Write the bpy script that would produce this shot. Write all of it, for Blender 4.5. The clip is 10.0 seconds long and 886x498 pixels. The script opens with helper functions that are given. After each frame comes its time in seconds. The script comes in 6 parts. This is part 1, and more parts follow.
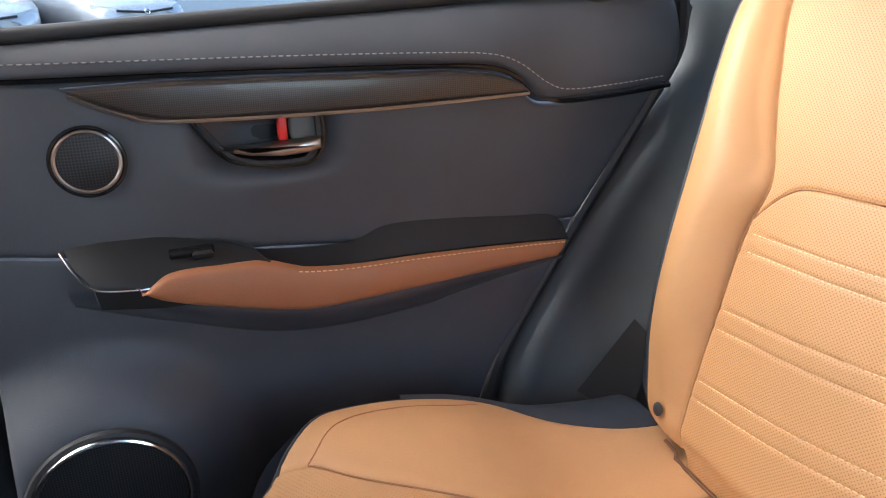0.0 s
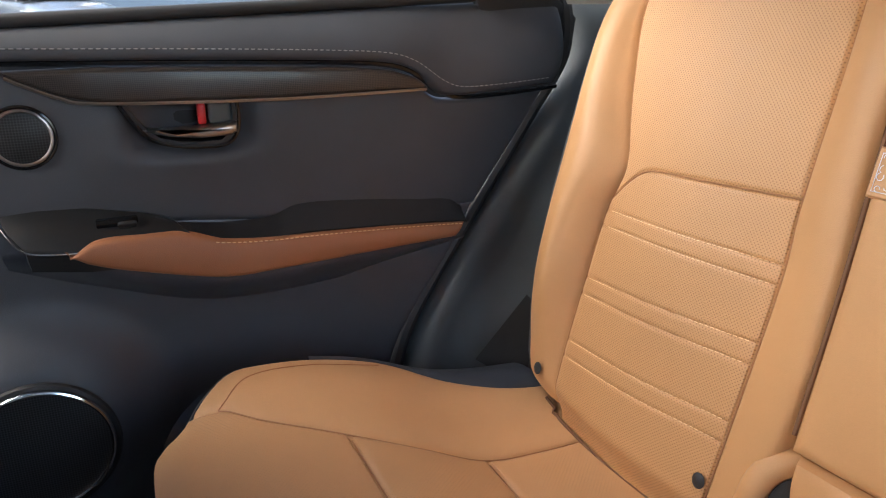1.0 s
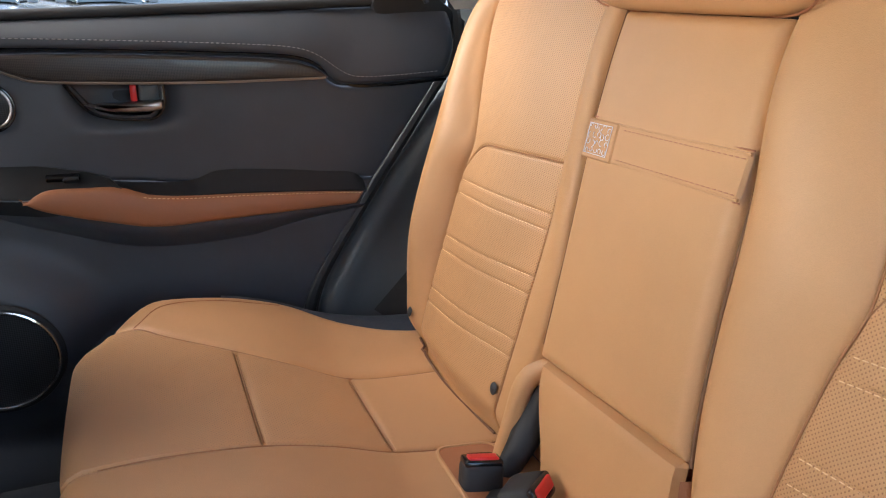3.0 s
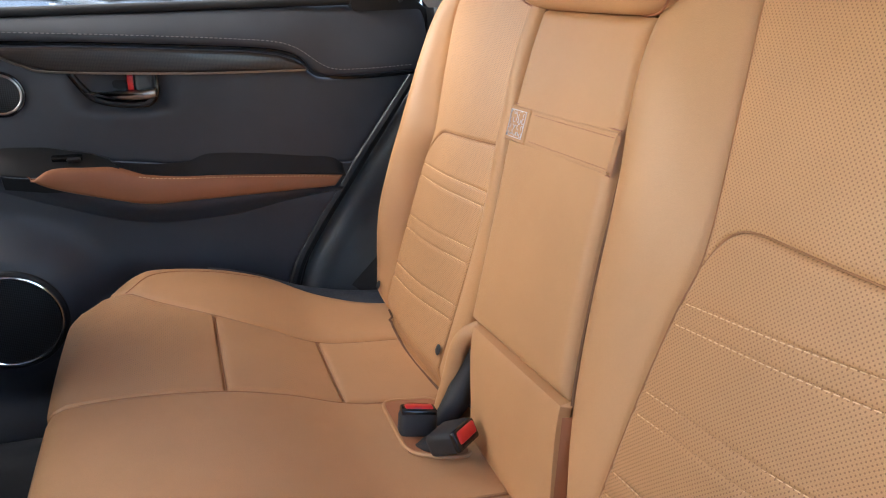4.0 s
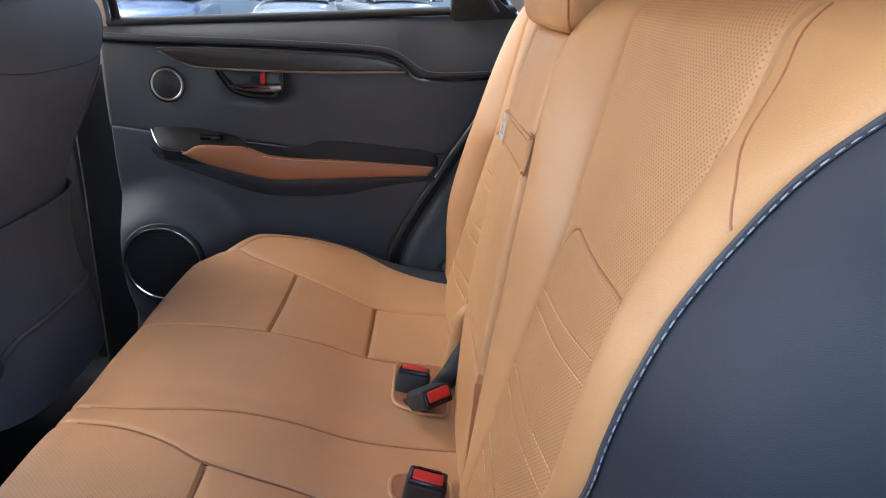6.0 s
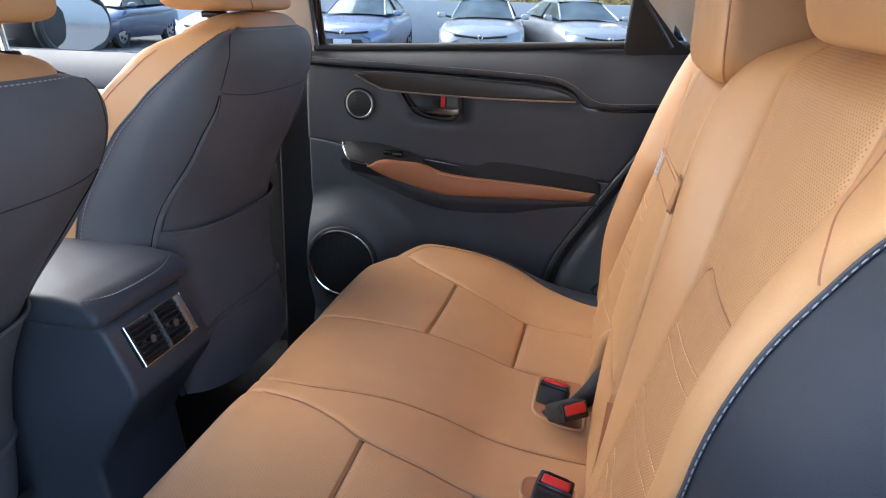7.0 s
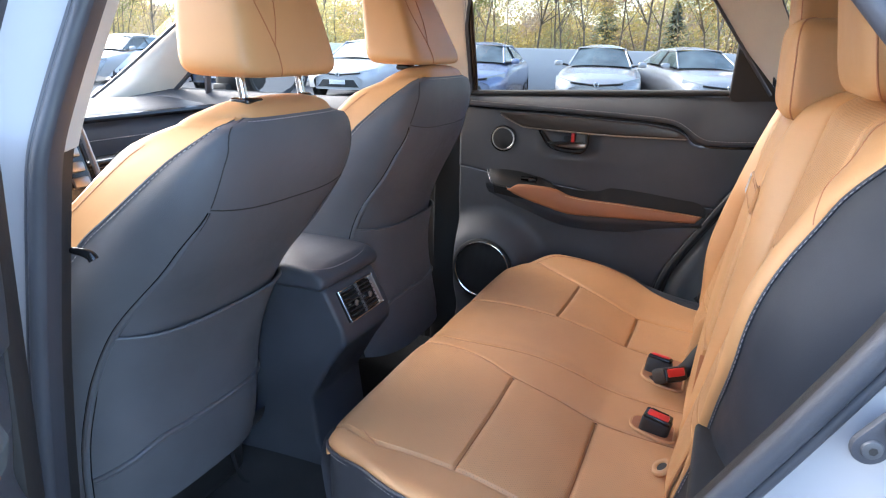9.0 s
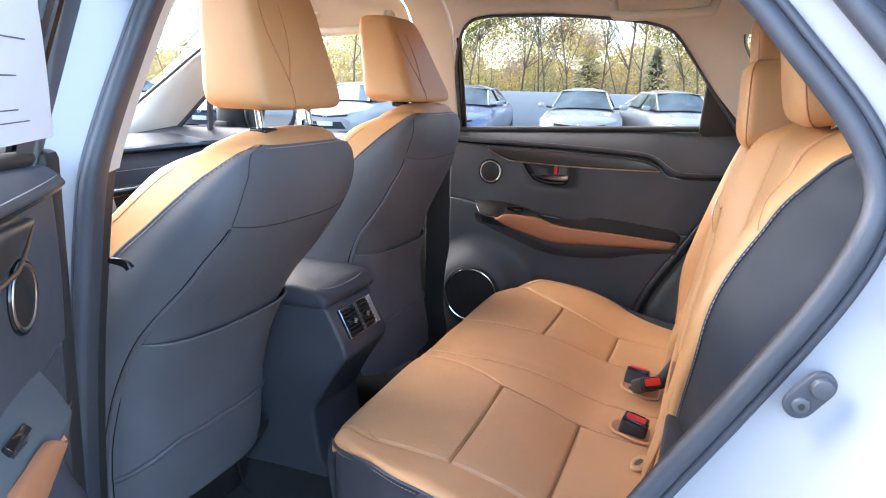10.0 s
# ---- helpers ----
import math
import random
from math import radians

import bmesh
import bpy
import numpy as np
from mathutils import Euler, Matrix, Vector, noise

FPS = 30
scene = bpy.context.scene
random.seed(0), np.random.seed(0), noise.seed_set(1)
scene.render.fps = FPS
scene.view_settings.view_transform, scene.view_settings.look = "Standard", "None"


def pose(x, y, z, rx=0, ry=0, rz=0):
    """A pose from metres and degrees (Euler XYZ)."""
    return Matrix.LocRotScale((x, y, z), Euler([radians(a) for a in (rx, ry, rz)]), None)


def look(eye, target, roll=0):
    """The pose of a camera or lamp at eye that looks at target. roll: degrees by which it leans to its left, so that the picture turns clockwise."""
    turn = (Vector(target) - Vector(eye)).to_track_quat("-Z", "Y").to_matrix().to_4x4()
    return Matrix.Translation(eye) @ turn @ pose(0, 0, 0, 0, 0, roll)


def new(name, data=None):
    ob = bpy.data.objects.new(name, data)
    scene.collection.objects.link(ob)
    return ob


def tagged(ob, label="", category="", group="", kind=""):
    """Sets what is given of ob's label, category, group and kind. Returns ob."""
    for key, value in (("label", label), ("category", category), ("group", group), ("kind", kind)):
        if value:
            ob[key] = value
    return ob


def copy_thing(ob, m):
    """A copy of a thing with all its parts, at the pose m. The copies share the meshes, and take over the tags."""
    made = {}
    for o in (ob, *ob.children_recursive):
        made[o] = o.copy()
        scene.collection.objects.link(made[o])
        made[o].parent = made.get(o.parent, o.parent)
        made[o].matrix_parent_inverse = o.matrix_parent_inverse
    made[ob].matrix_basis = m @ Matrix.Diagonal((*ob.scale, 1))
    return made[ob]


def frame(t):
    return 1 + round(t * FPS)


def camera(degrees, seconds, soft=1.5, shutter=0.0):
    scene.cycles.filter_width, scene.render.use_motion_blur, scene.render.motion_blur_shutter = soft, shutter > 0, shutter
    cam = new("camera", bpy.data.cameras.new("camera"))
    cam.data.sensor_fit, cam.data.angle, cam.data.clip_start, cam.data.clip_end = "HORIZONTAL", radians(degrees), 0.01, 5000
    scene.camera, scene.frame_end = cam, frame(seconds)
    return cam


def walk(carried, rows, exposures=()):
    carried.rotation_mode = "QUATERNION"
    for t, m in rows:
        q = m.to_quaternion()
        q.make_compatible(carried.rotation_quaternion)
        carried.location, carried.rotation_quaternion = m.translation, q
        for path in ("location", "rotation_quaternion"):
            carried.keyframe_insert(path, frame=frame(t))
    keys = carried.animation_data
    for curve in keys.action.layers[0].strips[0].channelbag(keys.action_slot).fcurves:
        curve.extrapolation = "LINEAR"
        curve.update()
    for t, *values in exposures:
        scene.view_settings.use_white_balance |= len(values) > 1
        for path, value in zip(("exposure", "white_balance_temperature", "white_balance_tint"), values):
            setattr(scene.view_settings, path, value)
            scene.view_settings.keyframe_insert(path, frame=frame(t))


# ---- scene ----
cam = camera(61.8, 10.0, 1.1)
PATH = [
    (0, (-0.14, -0.113, 1.272), (0.557, 1.621, 0.56), -1.3),
    (0.5, (-0.142, -0.186, 1.267), (0.616, 1.53, 0.574), -0.8),
    (1, (-0.122, -0.258, 1.26), (0.686, 1.445, 0.59), 0.3),
    (1.5, (-0.093, -0.337, 1.259), (0.728, 1.357, 0.584), 1.2),
    (2, (-0.057, -0.419, 1.255), (0.743, 1.286, 0.583), 1.6),
    (2.5, (-0.018, -0.479, 1.257), (0.739, 1.251, 0.597), 1.4),
    (3, (0.008, -0.552, 1.263), (0.728, 1.195, 0.608), 0.9),
    (4.5, (0.136, -0.759, 1.28), (0.696, 1.036, 0.601), 1.0),
    (5, (0.225, -0.811, 1.297), (0.649, 1.013, 0.595), 0.7),
    (6.3, (0.377, -0.903, 1.293), (0.274, 0.983, 0.636), 0.8),
    (6.5, (0.384, -0.919, 1.308), (0.184, 0.961, 0.656), 0.8),
    (7, (0.379, -0.966, 1.33), (-0.025, 0.886, 0.692), 1.5),
    (7.5, (0.377, -1.045, 1.341), (-0.202, 0.766, 0.721), 1.4),
    (8, (0.385, -1.161, 1.344), (-0.3, 0.621, 0.75), 1.1),
    (8.5, (0.4, -1.265, 1.348), (-0.295, 0.523, 0.782), 1.3),
    (9, (0.415, -1.352, 1.349), (-0.274, 0.448, 0.817), 1.5),
    (9.5, (0.433, -1.429, 1.345), (-0.246, 0.388, 0.859), 1.7),
    (10, (0.446, -1.478, 1.338), (-0.219, 0.36, 0.914), 1.6),
]
EXPOSURE = [(0.0, 3.72, 6150, 10), (0.6, 3.45, 6300, 10), (1.2, 3.12, 6400, 10), (2.5, 3.19, 6350, 10), (5.0, 3.15, 6050, 10), (7.0, 3.33, 6150, 10), (8.5, 3.43, 6350, 11), (10.0, 3.74, 6500, 13)]
walk(cam, [(t, look(eye, target, roll)) for t, eye, target, roll in PATH], EXPOSURE)

# ---- light ----
world = bpy.data.worlds.new("sky_world")
scene.world = world
world.use_nodes = True
wn = world.node_tree.nodes
sky = wn.new("ShaderNodeTexSky")
sky.sky_type = "NISHITA"
sky.sun_disc = False
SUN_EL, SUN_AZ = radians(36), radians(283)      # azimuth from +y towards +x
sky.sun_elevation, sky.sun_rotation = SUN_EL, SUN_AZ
sky.air_density, sky.dust_density, sky.ozone_density = 1.0, 1.5, 1.5
world.node_tree.links.new(sky.outputs[0], wn["Background"].inputs[0])
wn["Background"].inputs[1].default_value = 0.15
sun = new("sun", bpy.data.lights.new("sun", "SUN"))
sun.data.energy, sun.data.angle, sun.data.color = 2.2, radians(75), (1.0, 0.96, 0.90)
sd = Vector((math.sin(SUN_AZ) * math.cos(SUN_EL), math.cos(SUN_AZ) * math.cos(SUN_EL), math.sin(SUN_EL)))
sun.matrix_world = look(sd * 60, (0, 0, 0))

# ---- materials ----


def mat(name, color, rough=0.5, metal=0.0, grain=0.0, gscale=600.0, var=0.12, vscale=7.0, coat=0.0, spec=0.5, voronoi=False):
    """A surface with broad tone variation and a fine bump grain."""
    m = bpy.data.materials.new(name)
    m.use_nodes = True
    nt = m.node_tree
    nd, ln = nt.nodes, nt.links
    b = nd["Principled BSDF"]
    b.inputs["Metallic"].default_value = metal
    b.inputs["Coat Weight"].default_value = coat
    b.inputs["Specular IOR Level"].default_value = spec
    tc = nd.new("ShaderNodeTexCoord")
    n1 = nd.new("ShaderNodeTexNoise")
    n1.inputs["Scale"].default_value, n1.inputs["Detail"].default_value = vscale, 5
    ln.new(tc.outputs["Object"], n1.inputs["Vector"])
    ramp = nd.new("ShaderNodeValToRGB")
    ramp.color_ramp.elements[0].position, ramp.color_ramp.elements[1].position = 0.3, 0.7
    ramp.color_ramp.elements[0].color = (*[c * (1 - var) for c in color], 1)
    ramp.color_ramp.elements[1].color = (*[min(1, c * (1 + var)) for c in color], 1)
    ln.new(n1.outputs["Fac"], ramp.inputs["Fac"])
    ln.new(ramp.outputs["Color"], b.inputs["Base Color"])
    mr = nd.new("ShaderNodeMapRange")
    mr.inputs["To Min"].default_value, mr.inputs["To Max"].default_value = max(0.02, rough - 0.06), min(1, rough + 0.06)
    n3 = nd.new("ShaderNodeTexNoise")
    n3.inputs["Scale"].default_value = vscale * 6
    ln.new(tc.outputs["Object"], n3.inputs["Vector"])
    ln.new(n3.outputs["Fac"], mr.inputs["Value"])
    ln.new(mr.outputs["Result"], b.inputs["Roughness"])
    if grain:
        n2 = nd.new("ShaderNodeTexVoronoi" if voronoi else "ShaderNodeTexNoise")
        n2.inputs["Scale"].default_value = gscale
        ln.new(tc.outputs["Object"], n2.inputs["Vector"])
        bump = nd.new("ShaderNodeBump")
        bump.inputs["Strength"].default_value, bump.inputs["Distance"].default_value = grain, 0.001
        ln.new(n2.outputs["Distance" if voronoi else "Fac"], bump.inputs["Height"])
        ln.new(bump.outputs["Normal"], b.inputs["Normal"])
        # the grain's pits are a little darker than its tops
        tone, mul = nd.new("ShaderNodeMapRange"), nd.new("ShaderNodeMix")
        tone.inputs["From Min"].default_value, tone.inputs["From Max"].default_value = (0.1, 0.65) if voronoi else (0.35, 0.65)
        tone.inputs["To Min"].default_value, tone.inputs["To Max"].default_value = 0.94, 1.05
        ln.new(n2.outputs["Distance" if voronoi else "Fac"], tone.inputs["Value"])
        mul.data_type, mul.blend_type = "RGBA", "MULTIPLY"
        mul.inputs["Factor"].default_value = 1.0
        ln.new(ramp.outputs["Color"], mul.inputs["A"])
        ln.new(tone.outputs["Result"], mul.inputs["B"])
        ln.new(mul.outputs["Result"], b.inputs["Base Color"])
    return m


def dotted(m, pitch, radius, dark, uv=True, offset=True):
    """Adds a staggered lattice of small holes to a material, in the UV metres of the mesh."""
    nt = m.node_tree
    nd, ln = nt.nodes, nt.links
    b = nd["Principled BSDF"]
    tc = nd.new("ShaderNodeTexCoord")
    sep = nd.new("ShaderNodeSeparateXYZ")
    ln.new(tc.outputs["UV"], sep.inputs[0])

    def mth(op, a, bb=None):
        k = nd.new("ShaderNodeMath")
        k.operation = op
        for i, v in enumerate((a, bb)):
            if v is None:
                continue
            if isinstance(v, (int, float)):
                k.inputs[i].default_value = v
            else:
                ln.new(v, k.inputs[i])
        return k.outputs[0]
    best = None
    for o in (0.0, 0.5):
        u = mth("SUBTRACT", mth("FRACT", mth("ADD", mth("DIVIDE", sep.outputs[0], pitch), 100 + o)), 0.5)
        v = mth("SUBTRACT", mth("FRACT", mth("ADD", mth("DIVIDE", sep.outputs[1], pitch * 1.0), 100 + o)), 0.5)
        d = mth("SQRT", mth("ADD", mth("MULTIPLY", u, u), mth("MULTIPLY", v, v)))
        best = d if best is None else mth("MINIMUM", best, d)
    mr = nd.new("ShaderNodeMapRange")
    mr.inputs["From Min"].default_value, mr.inputs["From Max"].default_value = radius * 0.75, radius * 1.25
    ln.new(best, mr.inputs["Value"])
    mix = nd.new("ShaderNodeMix")
    mix.data_type = "RGBA"
    src = b.inputs["Base Color"].links[0].from_socket
    ln.new(mr.outputs["Result"], mix.inputs["Factor"])
    mix.inputs["A"].default_value = (*dark, 1)
    ln.new(src, mix.inputs["B"])
    ln.new(mix.outputs["Result"], b.inputs["Base Color"])
    bump = nd.new("ShaderNodeBump")
    bump.inputs["Strength"].default_value, bump.inputs["Distance"].default_value = 0.15, 0.0006
    ln.new(mr.outputs["Result"], bump.inputs["Height"])
    if b.inputs["Normal"].links:
        ln.new(b.inputs["Normal"].links[0].from_socket, bump.inputs["Normal"])
    ln.new(bump.outputs["Normal"], b.inputs["Normal"])
    return m


TAN = (0.510, 0.268, 0.113)
m_tan = mat("tan_leather", TAN, 0.50, grain=0.16, gscale=1300, var=0.06, voronoi=True)
m_tanp = dotted(mat("tan_leather_perforated", TAN, 0.52, grain=0.2, gscale=900, var=0.06, voronoi=True), 0.0044, 0.15, (0.28, 0.135, 0.053))
m_tancp = dotted(mat("tan_leather_cushion_perforated", (0.54, 0.290, 0.132), 0.52, grain=0.25, gscale=900, var=0.06, voronoi=True), 0.0055, 0.085, (0.27, 0.13, 0.055))
m_tanc = mat("tan_leather_cushion", (0.54, 0.290, 0.132), 0.50, grain=0.25, gscale=900, var=0.06, voronoi=True)
# reddish armrest and thread tan; elsewhere it stands in for tan in shade
m_strip_shade = mat("tan_strip_and_shade", (0.38, 0.150, 0.066), 0.48, grain=0.25, gscale=900, var=0.05, voronoi=True)
m_black = mat("black_leather", (0.044, 0.049, 0.062), 0.46, grain=0.3, gscale=900, var=0.15, voronoi=True)
# same black leather as the seat sides, paled to stand in for light
m_back_lit = mat("black_leather_lit_copy", (0.092, 0.097, 0.110), 0.50, grain=0.3, gscale=900, var=0.12, voronoi=True, spec=0.4)
# the same black darkened, standing in for less light on the surface
m_side_dark = mat("black_leather_darkened_copy", (0.021, 0.026, 0.036), 0.52, grain=0.12, gscale=1400, var=0.15, voronoi=True, spec=0.25)
m_soft = mat("black_soft_panel", (0.058, 0.062, 0.072), 0.50, grain=0.3, gscale=1100, var=0.15)
m_hard = mat("black_hard_plastic", (0.017, 0.017, 0.018), 0.55, grain=0.4, gscale=1400, var=0.15)
m_satinblack = mat("satin_black_plastic", (0.016, 0.017, 0.018), 0.36, var=0.1)
m_gloss = mat("gloss_black_plastic", (0.008, 0.008, 0.009), 0.18, var=0.1)
m_grey = mat("dark_grey_trim", (0.088, 0.096, 0.096), 0.60, grain=0.5, gscale=1500, var=0.12)
m_beige = mat("beige_trim", (0.64, 0.61, 0.55), 0.7, grain=0.3, gscale=1300, var=0.05)
m_liner = mat("beige_headliner", (0.68, 0.64, 0.57), 0.9, grain=0.5, gscale=700, var=0.05)
m_thread = mat("pale_thread", (0.34, 0.33, 0.33), 0.8, var=0.1)
m_seam = mat("sewn_seam", (0.36, 0.175, 0.080), 0.8, var=0.15)
# dark tan that stands in for shade between the seat parts
m_gap_shade = mat("tan_gap_shade", (0.16, 0.075, 0.036), 0.8, var=0.15)
m_tanthread = mat("tan_thread", (0.80, 0.54, 0.29), 0.8, var=0.1)
m_chrome = mat("chrome", (0.75, 0.75, 0.76), 0.14, metal=1.0, var=0.04)
m_satin = mat("satin_metal", (0.42, 0.38, 0.35), 0.32, metal=1.0, var=0.08)
m_red = mat("red_plastic", (0.62, 0.022, 0.020), 0.38, var=0.08)
m_rubber = mat("black_rubber", (0.048, 0.052, 0.064), 0.45, grain=0.3, gscale=900, var=0.15)
m_white = mat("white_car_paint", (0.285, 0.290, 0.308), 0.42, var=0.02, coat=0.15)
m_carpet = mat("black_carpet", (0.022, 0.022, 0.024), 0.95, grain=1.0, gscale=900, var=0.3)
m_grille = dotted(mat("speaker_grille", (0.030, 0.030, 0.032), 0.5, var=0.1), 0.0045, 0.30, (0.002, 0.002, 0.002))
m_weave = mat("carbon_weave_trim", (0.030, 0.023, 0.019), 0.36, var=0.1, vscale=8, coat=0.15)
wv = m_weave.node_tree
ck, wtc, wmp = wv.nodes.new("ShaderNodeTexChecker"), wv.nodes.new("ShaderNodeTexCoord"), wv.nodes.new("ShaderNodeMapping")
wmp.inputs["Rotation"].default_value = (0, radians(45), 0)
ck.inputs["Scale"].default_value = 620
ck.inputs["Color1"].default_value, ck.inputs["Color2"].default_value = (0.052, 0.041, 0.034, 1), (0.016, 0.012, 0.010, 1)
wv.links.new(wtc.outputs["Object"], wmp.inputs["Vector"])
wv.links.new(wmp.outputs["Vector"], ck.inputs["Vector"])
wv.links.new(ck.outputs["Color"], wv.nodes["Principled BSDF"].inputs["Base Color"])
m_web = mat("belt_webbing", (0.026, 0.024, 0.023), 0.75, grain=0.8, gscale=1500, var=0.2)
m_paper = mat("white_paper", (0.75, 0.75, 0.80), 0.7, var=0.02)
m_ink = mat("printed_ink", (0.12, 0.12, 0.16), 0.7, var=0.1)


def glass(name, tint=(0.9, 0.95, 0.93), alpha=0.12):
    m = bpy.data.materials.new(name)
    m.use_nodes = True
    nd, ln = m.node_tree.nodes, m.node_tree.links
    nd.remove(nd["Principled BSDF"])
    tr, gl, mx, fr = nd.new("ShaderNodeBsdfTransparent"), nd.new("ShaderNodeBsdfGlossy"), nd.new("ShaderNodeMixShader"), nd.new("ShaderNodeFresnel")
    tr.inputs[0].default_value = (*tint, 1)
    gl.inputs["Roughness"].default_value = 0.02
    fr.inputs["IOR"].default_value = 1.45
    ln.new(fr.outputs[0], mx.inputs[0])
    ln.new(tr.outputs[0], mx.inputs[1])
    ln.new(gl.outputs[0], mx.inputs[2])
    ln.new(mx.outputs[0], nd["Material Output"].inputs[0])
    return m


# tints set dark to hold down the brightness of the outside view
m_glass = glass("dimming_window_glass", (0.40, 0.42, 0.42))
m_privacy = glass("tinted_rear_glass", (0.27, 0.285, 0.285))
m_carglass = mat("dark_car_glass", (0.10, 0.135, 0.145), 0.05, var=0.45, vscale=2.2)

# ---- mesh helpers ----


def lerp(a, b, t):
    return a + (b - a) * t


def interp(pts):
    """A smooth function through (x, y) pairs."""
    xs, ys = [p[0] for p in pts], [p[1] for p in pts]

    def f(x):
        if x <= xs[0]:
            return ys[0]
        for i in range(len(xs) - 1):
            if x <= xs[i + 1]:
                h = xs[i + 1] - xs[i]
                t = (x - xs[i]) / h
                m0 = (ys[i + 1] - ys[i - 1]) / (xs[i + 1] - xs[i - 1]) if i else (ys[1] - ys[0]) / h
                m1 = (ys[i + 2] - ys[i]) / (xs[i + 2] - xs[i]) if i + 2 < len(xs) else (ys[-1] - ys[-2]) / h
                return (2 * t**3 - 3 * t**2 + 1) * ys[i] + (t**3 - 2 * t**2 + t) * h * m0 + (3 * t**2 - 2 * t**3) * ys[i + 1] + (t**3 - t**2) * h * m1
        return ys[-1]
    return f


def const(v):
    return lambda x: v


def sstep(a, b, x):
    t = min(1.0, max(0.0, (x - a) / (b - a)))
    return t * t * (3 - 2 * t)


def thing(name, at, label, category, group="", kind=""):
    e = new(name)
    e.location = at
    e.empty_display_size = 0.05
    return tagged(e, label, category, group, kind)


def part(name, bm, material, parent=None, label="", smooth=True, xf=None):
    """Links a bmesh, built in world metres, as one mesh object under a thing."""
    if xf is not None:
        bm.transform(xf)
        if xf.to_3x3().determinant() < 0:
            bmesh.ops.reverse_faces(bm, faces=bm.faces)
    top = parent
    while top is not None and top.parent is not None:
        top = top.parent
    if top is not None:
        bm.transform(Matrix.Translation(-Vector(top.location)))
    me = bpy.data.meshes.new(name)
    bm.to_mesh(me)
    bm.free()
    me.materials.append(material)
    if smooth:
        for p in me.polygons:
            p.use_smooth = True
        me.set_sharp_from_angle(angle=radians(38))
    ob = new(name, me)
    if parent is not None:
        ob.parent = parent
    if label:
        ob["label"] = label
    return ob


def grid(fn, nu, nv, uvfn=None):
    """A sheet: fn(a, b) -> point for a, b in 0..1."""
    bm = bmesh.new()
    uv = bm.loops.layers.uv.new("UVMap")
    vs = [[bm.verts.new(fn(i / nu, j / nv)) for j in range(nv + 1)] for i in range(nu + 1)]
    for i in range(nu):
        for j in range(nv):
            f = bm.faces.new((vs[i][j], vs[i + 1][j], vs[i + 1][j + 1], vs[i][j + 1]))
            if uvfn:
                for l, (a, b) in zip(f.loops, ((i, j), (i + 1, j), (i + 1, j + 1), (i, j + 1))):
                    l[uv].uv = uvfn(a / nu, b / nv)
    return bm


def panel(base, uL, uR, v0, v1, nu=30, nv=30, depth=0.008, r=0.012, puff=0.0, edges=(1, 1, 1, 1), flip=False, rim=None):
    """A padded leather panel on the surface base(u, v): its rim rolls in by depth (edges: left, right, low, high)."""
    def uvof(a, b):
        v = lerp(v0(a), v1(a), b)
        return lerp(uL(v), uR(v), a), v

    def warp(t, n):
        # more rows near the rims
        return 0.5 - 0.5 * math.cos(math.pi * t) if n else t

    def fn(a, b):
        a, b = lerp(a, warp(a, 1), 0.6), lerp(b, warp(b, 1), 0.6)
        u, v = uvof(a, b)
        p = Vector(base(u, v))
        # sample towards the panel's middle, so that a neighbour's slope does not tilt the rim
        eu, ev = (0.002 if (a < 0.5) == (uL(v) < uR(v)) else -0.002), (0.002 if b < 0.5 else -0.002)
        n = ((Vector(base(u + eu, v)) - p) / eu).cross((Vector(base(u, v + ev)) - p) / ev).normalized()
        if flip:
            n = -n
        wu, wv = abs(uR(v) - uL(v)), abs(v1(a) - v0(a))
        ds = [d for d, k in ((a * wu, edges[0]), ((1 - a) * wu, edges[1]), (b * wv, edges[2]), ((1 - b) * wv, edges[3])) if k]
        h = 0.0
        for d in ds:
            if d < r:
                t = 1 - d / r
                h = max(h, 1 - math.sqrt(max(0, 1 - t * t)))
        q = 0.0
        if puff:
            q = puff * (4 * a * (1 - a)) ** 0.6 * (4 * b * (1 - b)) ** 0.6
        return p + n * q - (n if rim is None else Vector(rim)) * (depth * h)
    return grid(fn, nu, nv, lambda a, b: uvof(lerp(a, warp(a, 1), 0.6), lerp(b, warp(b, 1), 0.6)))


def tube(bm, pts, rad, n=8, closed=False, caps=True):
    """A round bar along points; rad is a number or one per point."""
    pts = [Vector(p) for p in pts]
    k = len(pts)
    rs = [rad] * k if isinstance(rad, (int, float)) else rad
    rings, nrm = [], None
    for i, p in enumerate(pts):
        a = pts[(i - 1) % k] if closed or i else p
        b = pts[(i + 1) % k] if closed or i < k - 1 else p
        t = (b - a).normalized()
        if nrm is None:
            nrm = t.orthogonal().normalized()
        nrm = (nrm - t * nrm.dot(t)).normalized()
        bn = t.cross(nrm)
        rings.append([bm.verts.new(p + (nrm * math.cos(2 * math.pi * j / n) + bn * math.sin(2 * math.pi * j / n)) * rs[i]) for j in range(n)])
    m = k if closed else k - 1
    for i in range(m):
        r0, r1 = rings[i], rings[(i + 1) % k]
        for j in range(n):
            bm.faces.new((r0[j], r0[(j + 1) % n], r1[(j + 1) % n], r1[j]))
    if caps and not closed:
        bm.faces.new(rings[0][::-1])
        bm.faces.new(rings[-1])
    return bm


def tube_bm(pts, rad, n=8, closed=False):
    return tube(bmesh.new(), pts, rad, n, closed)


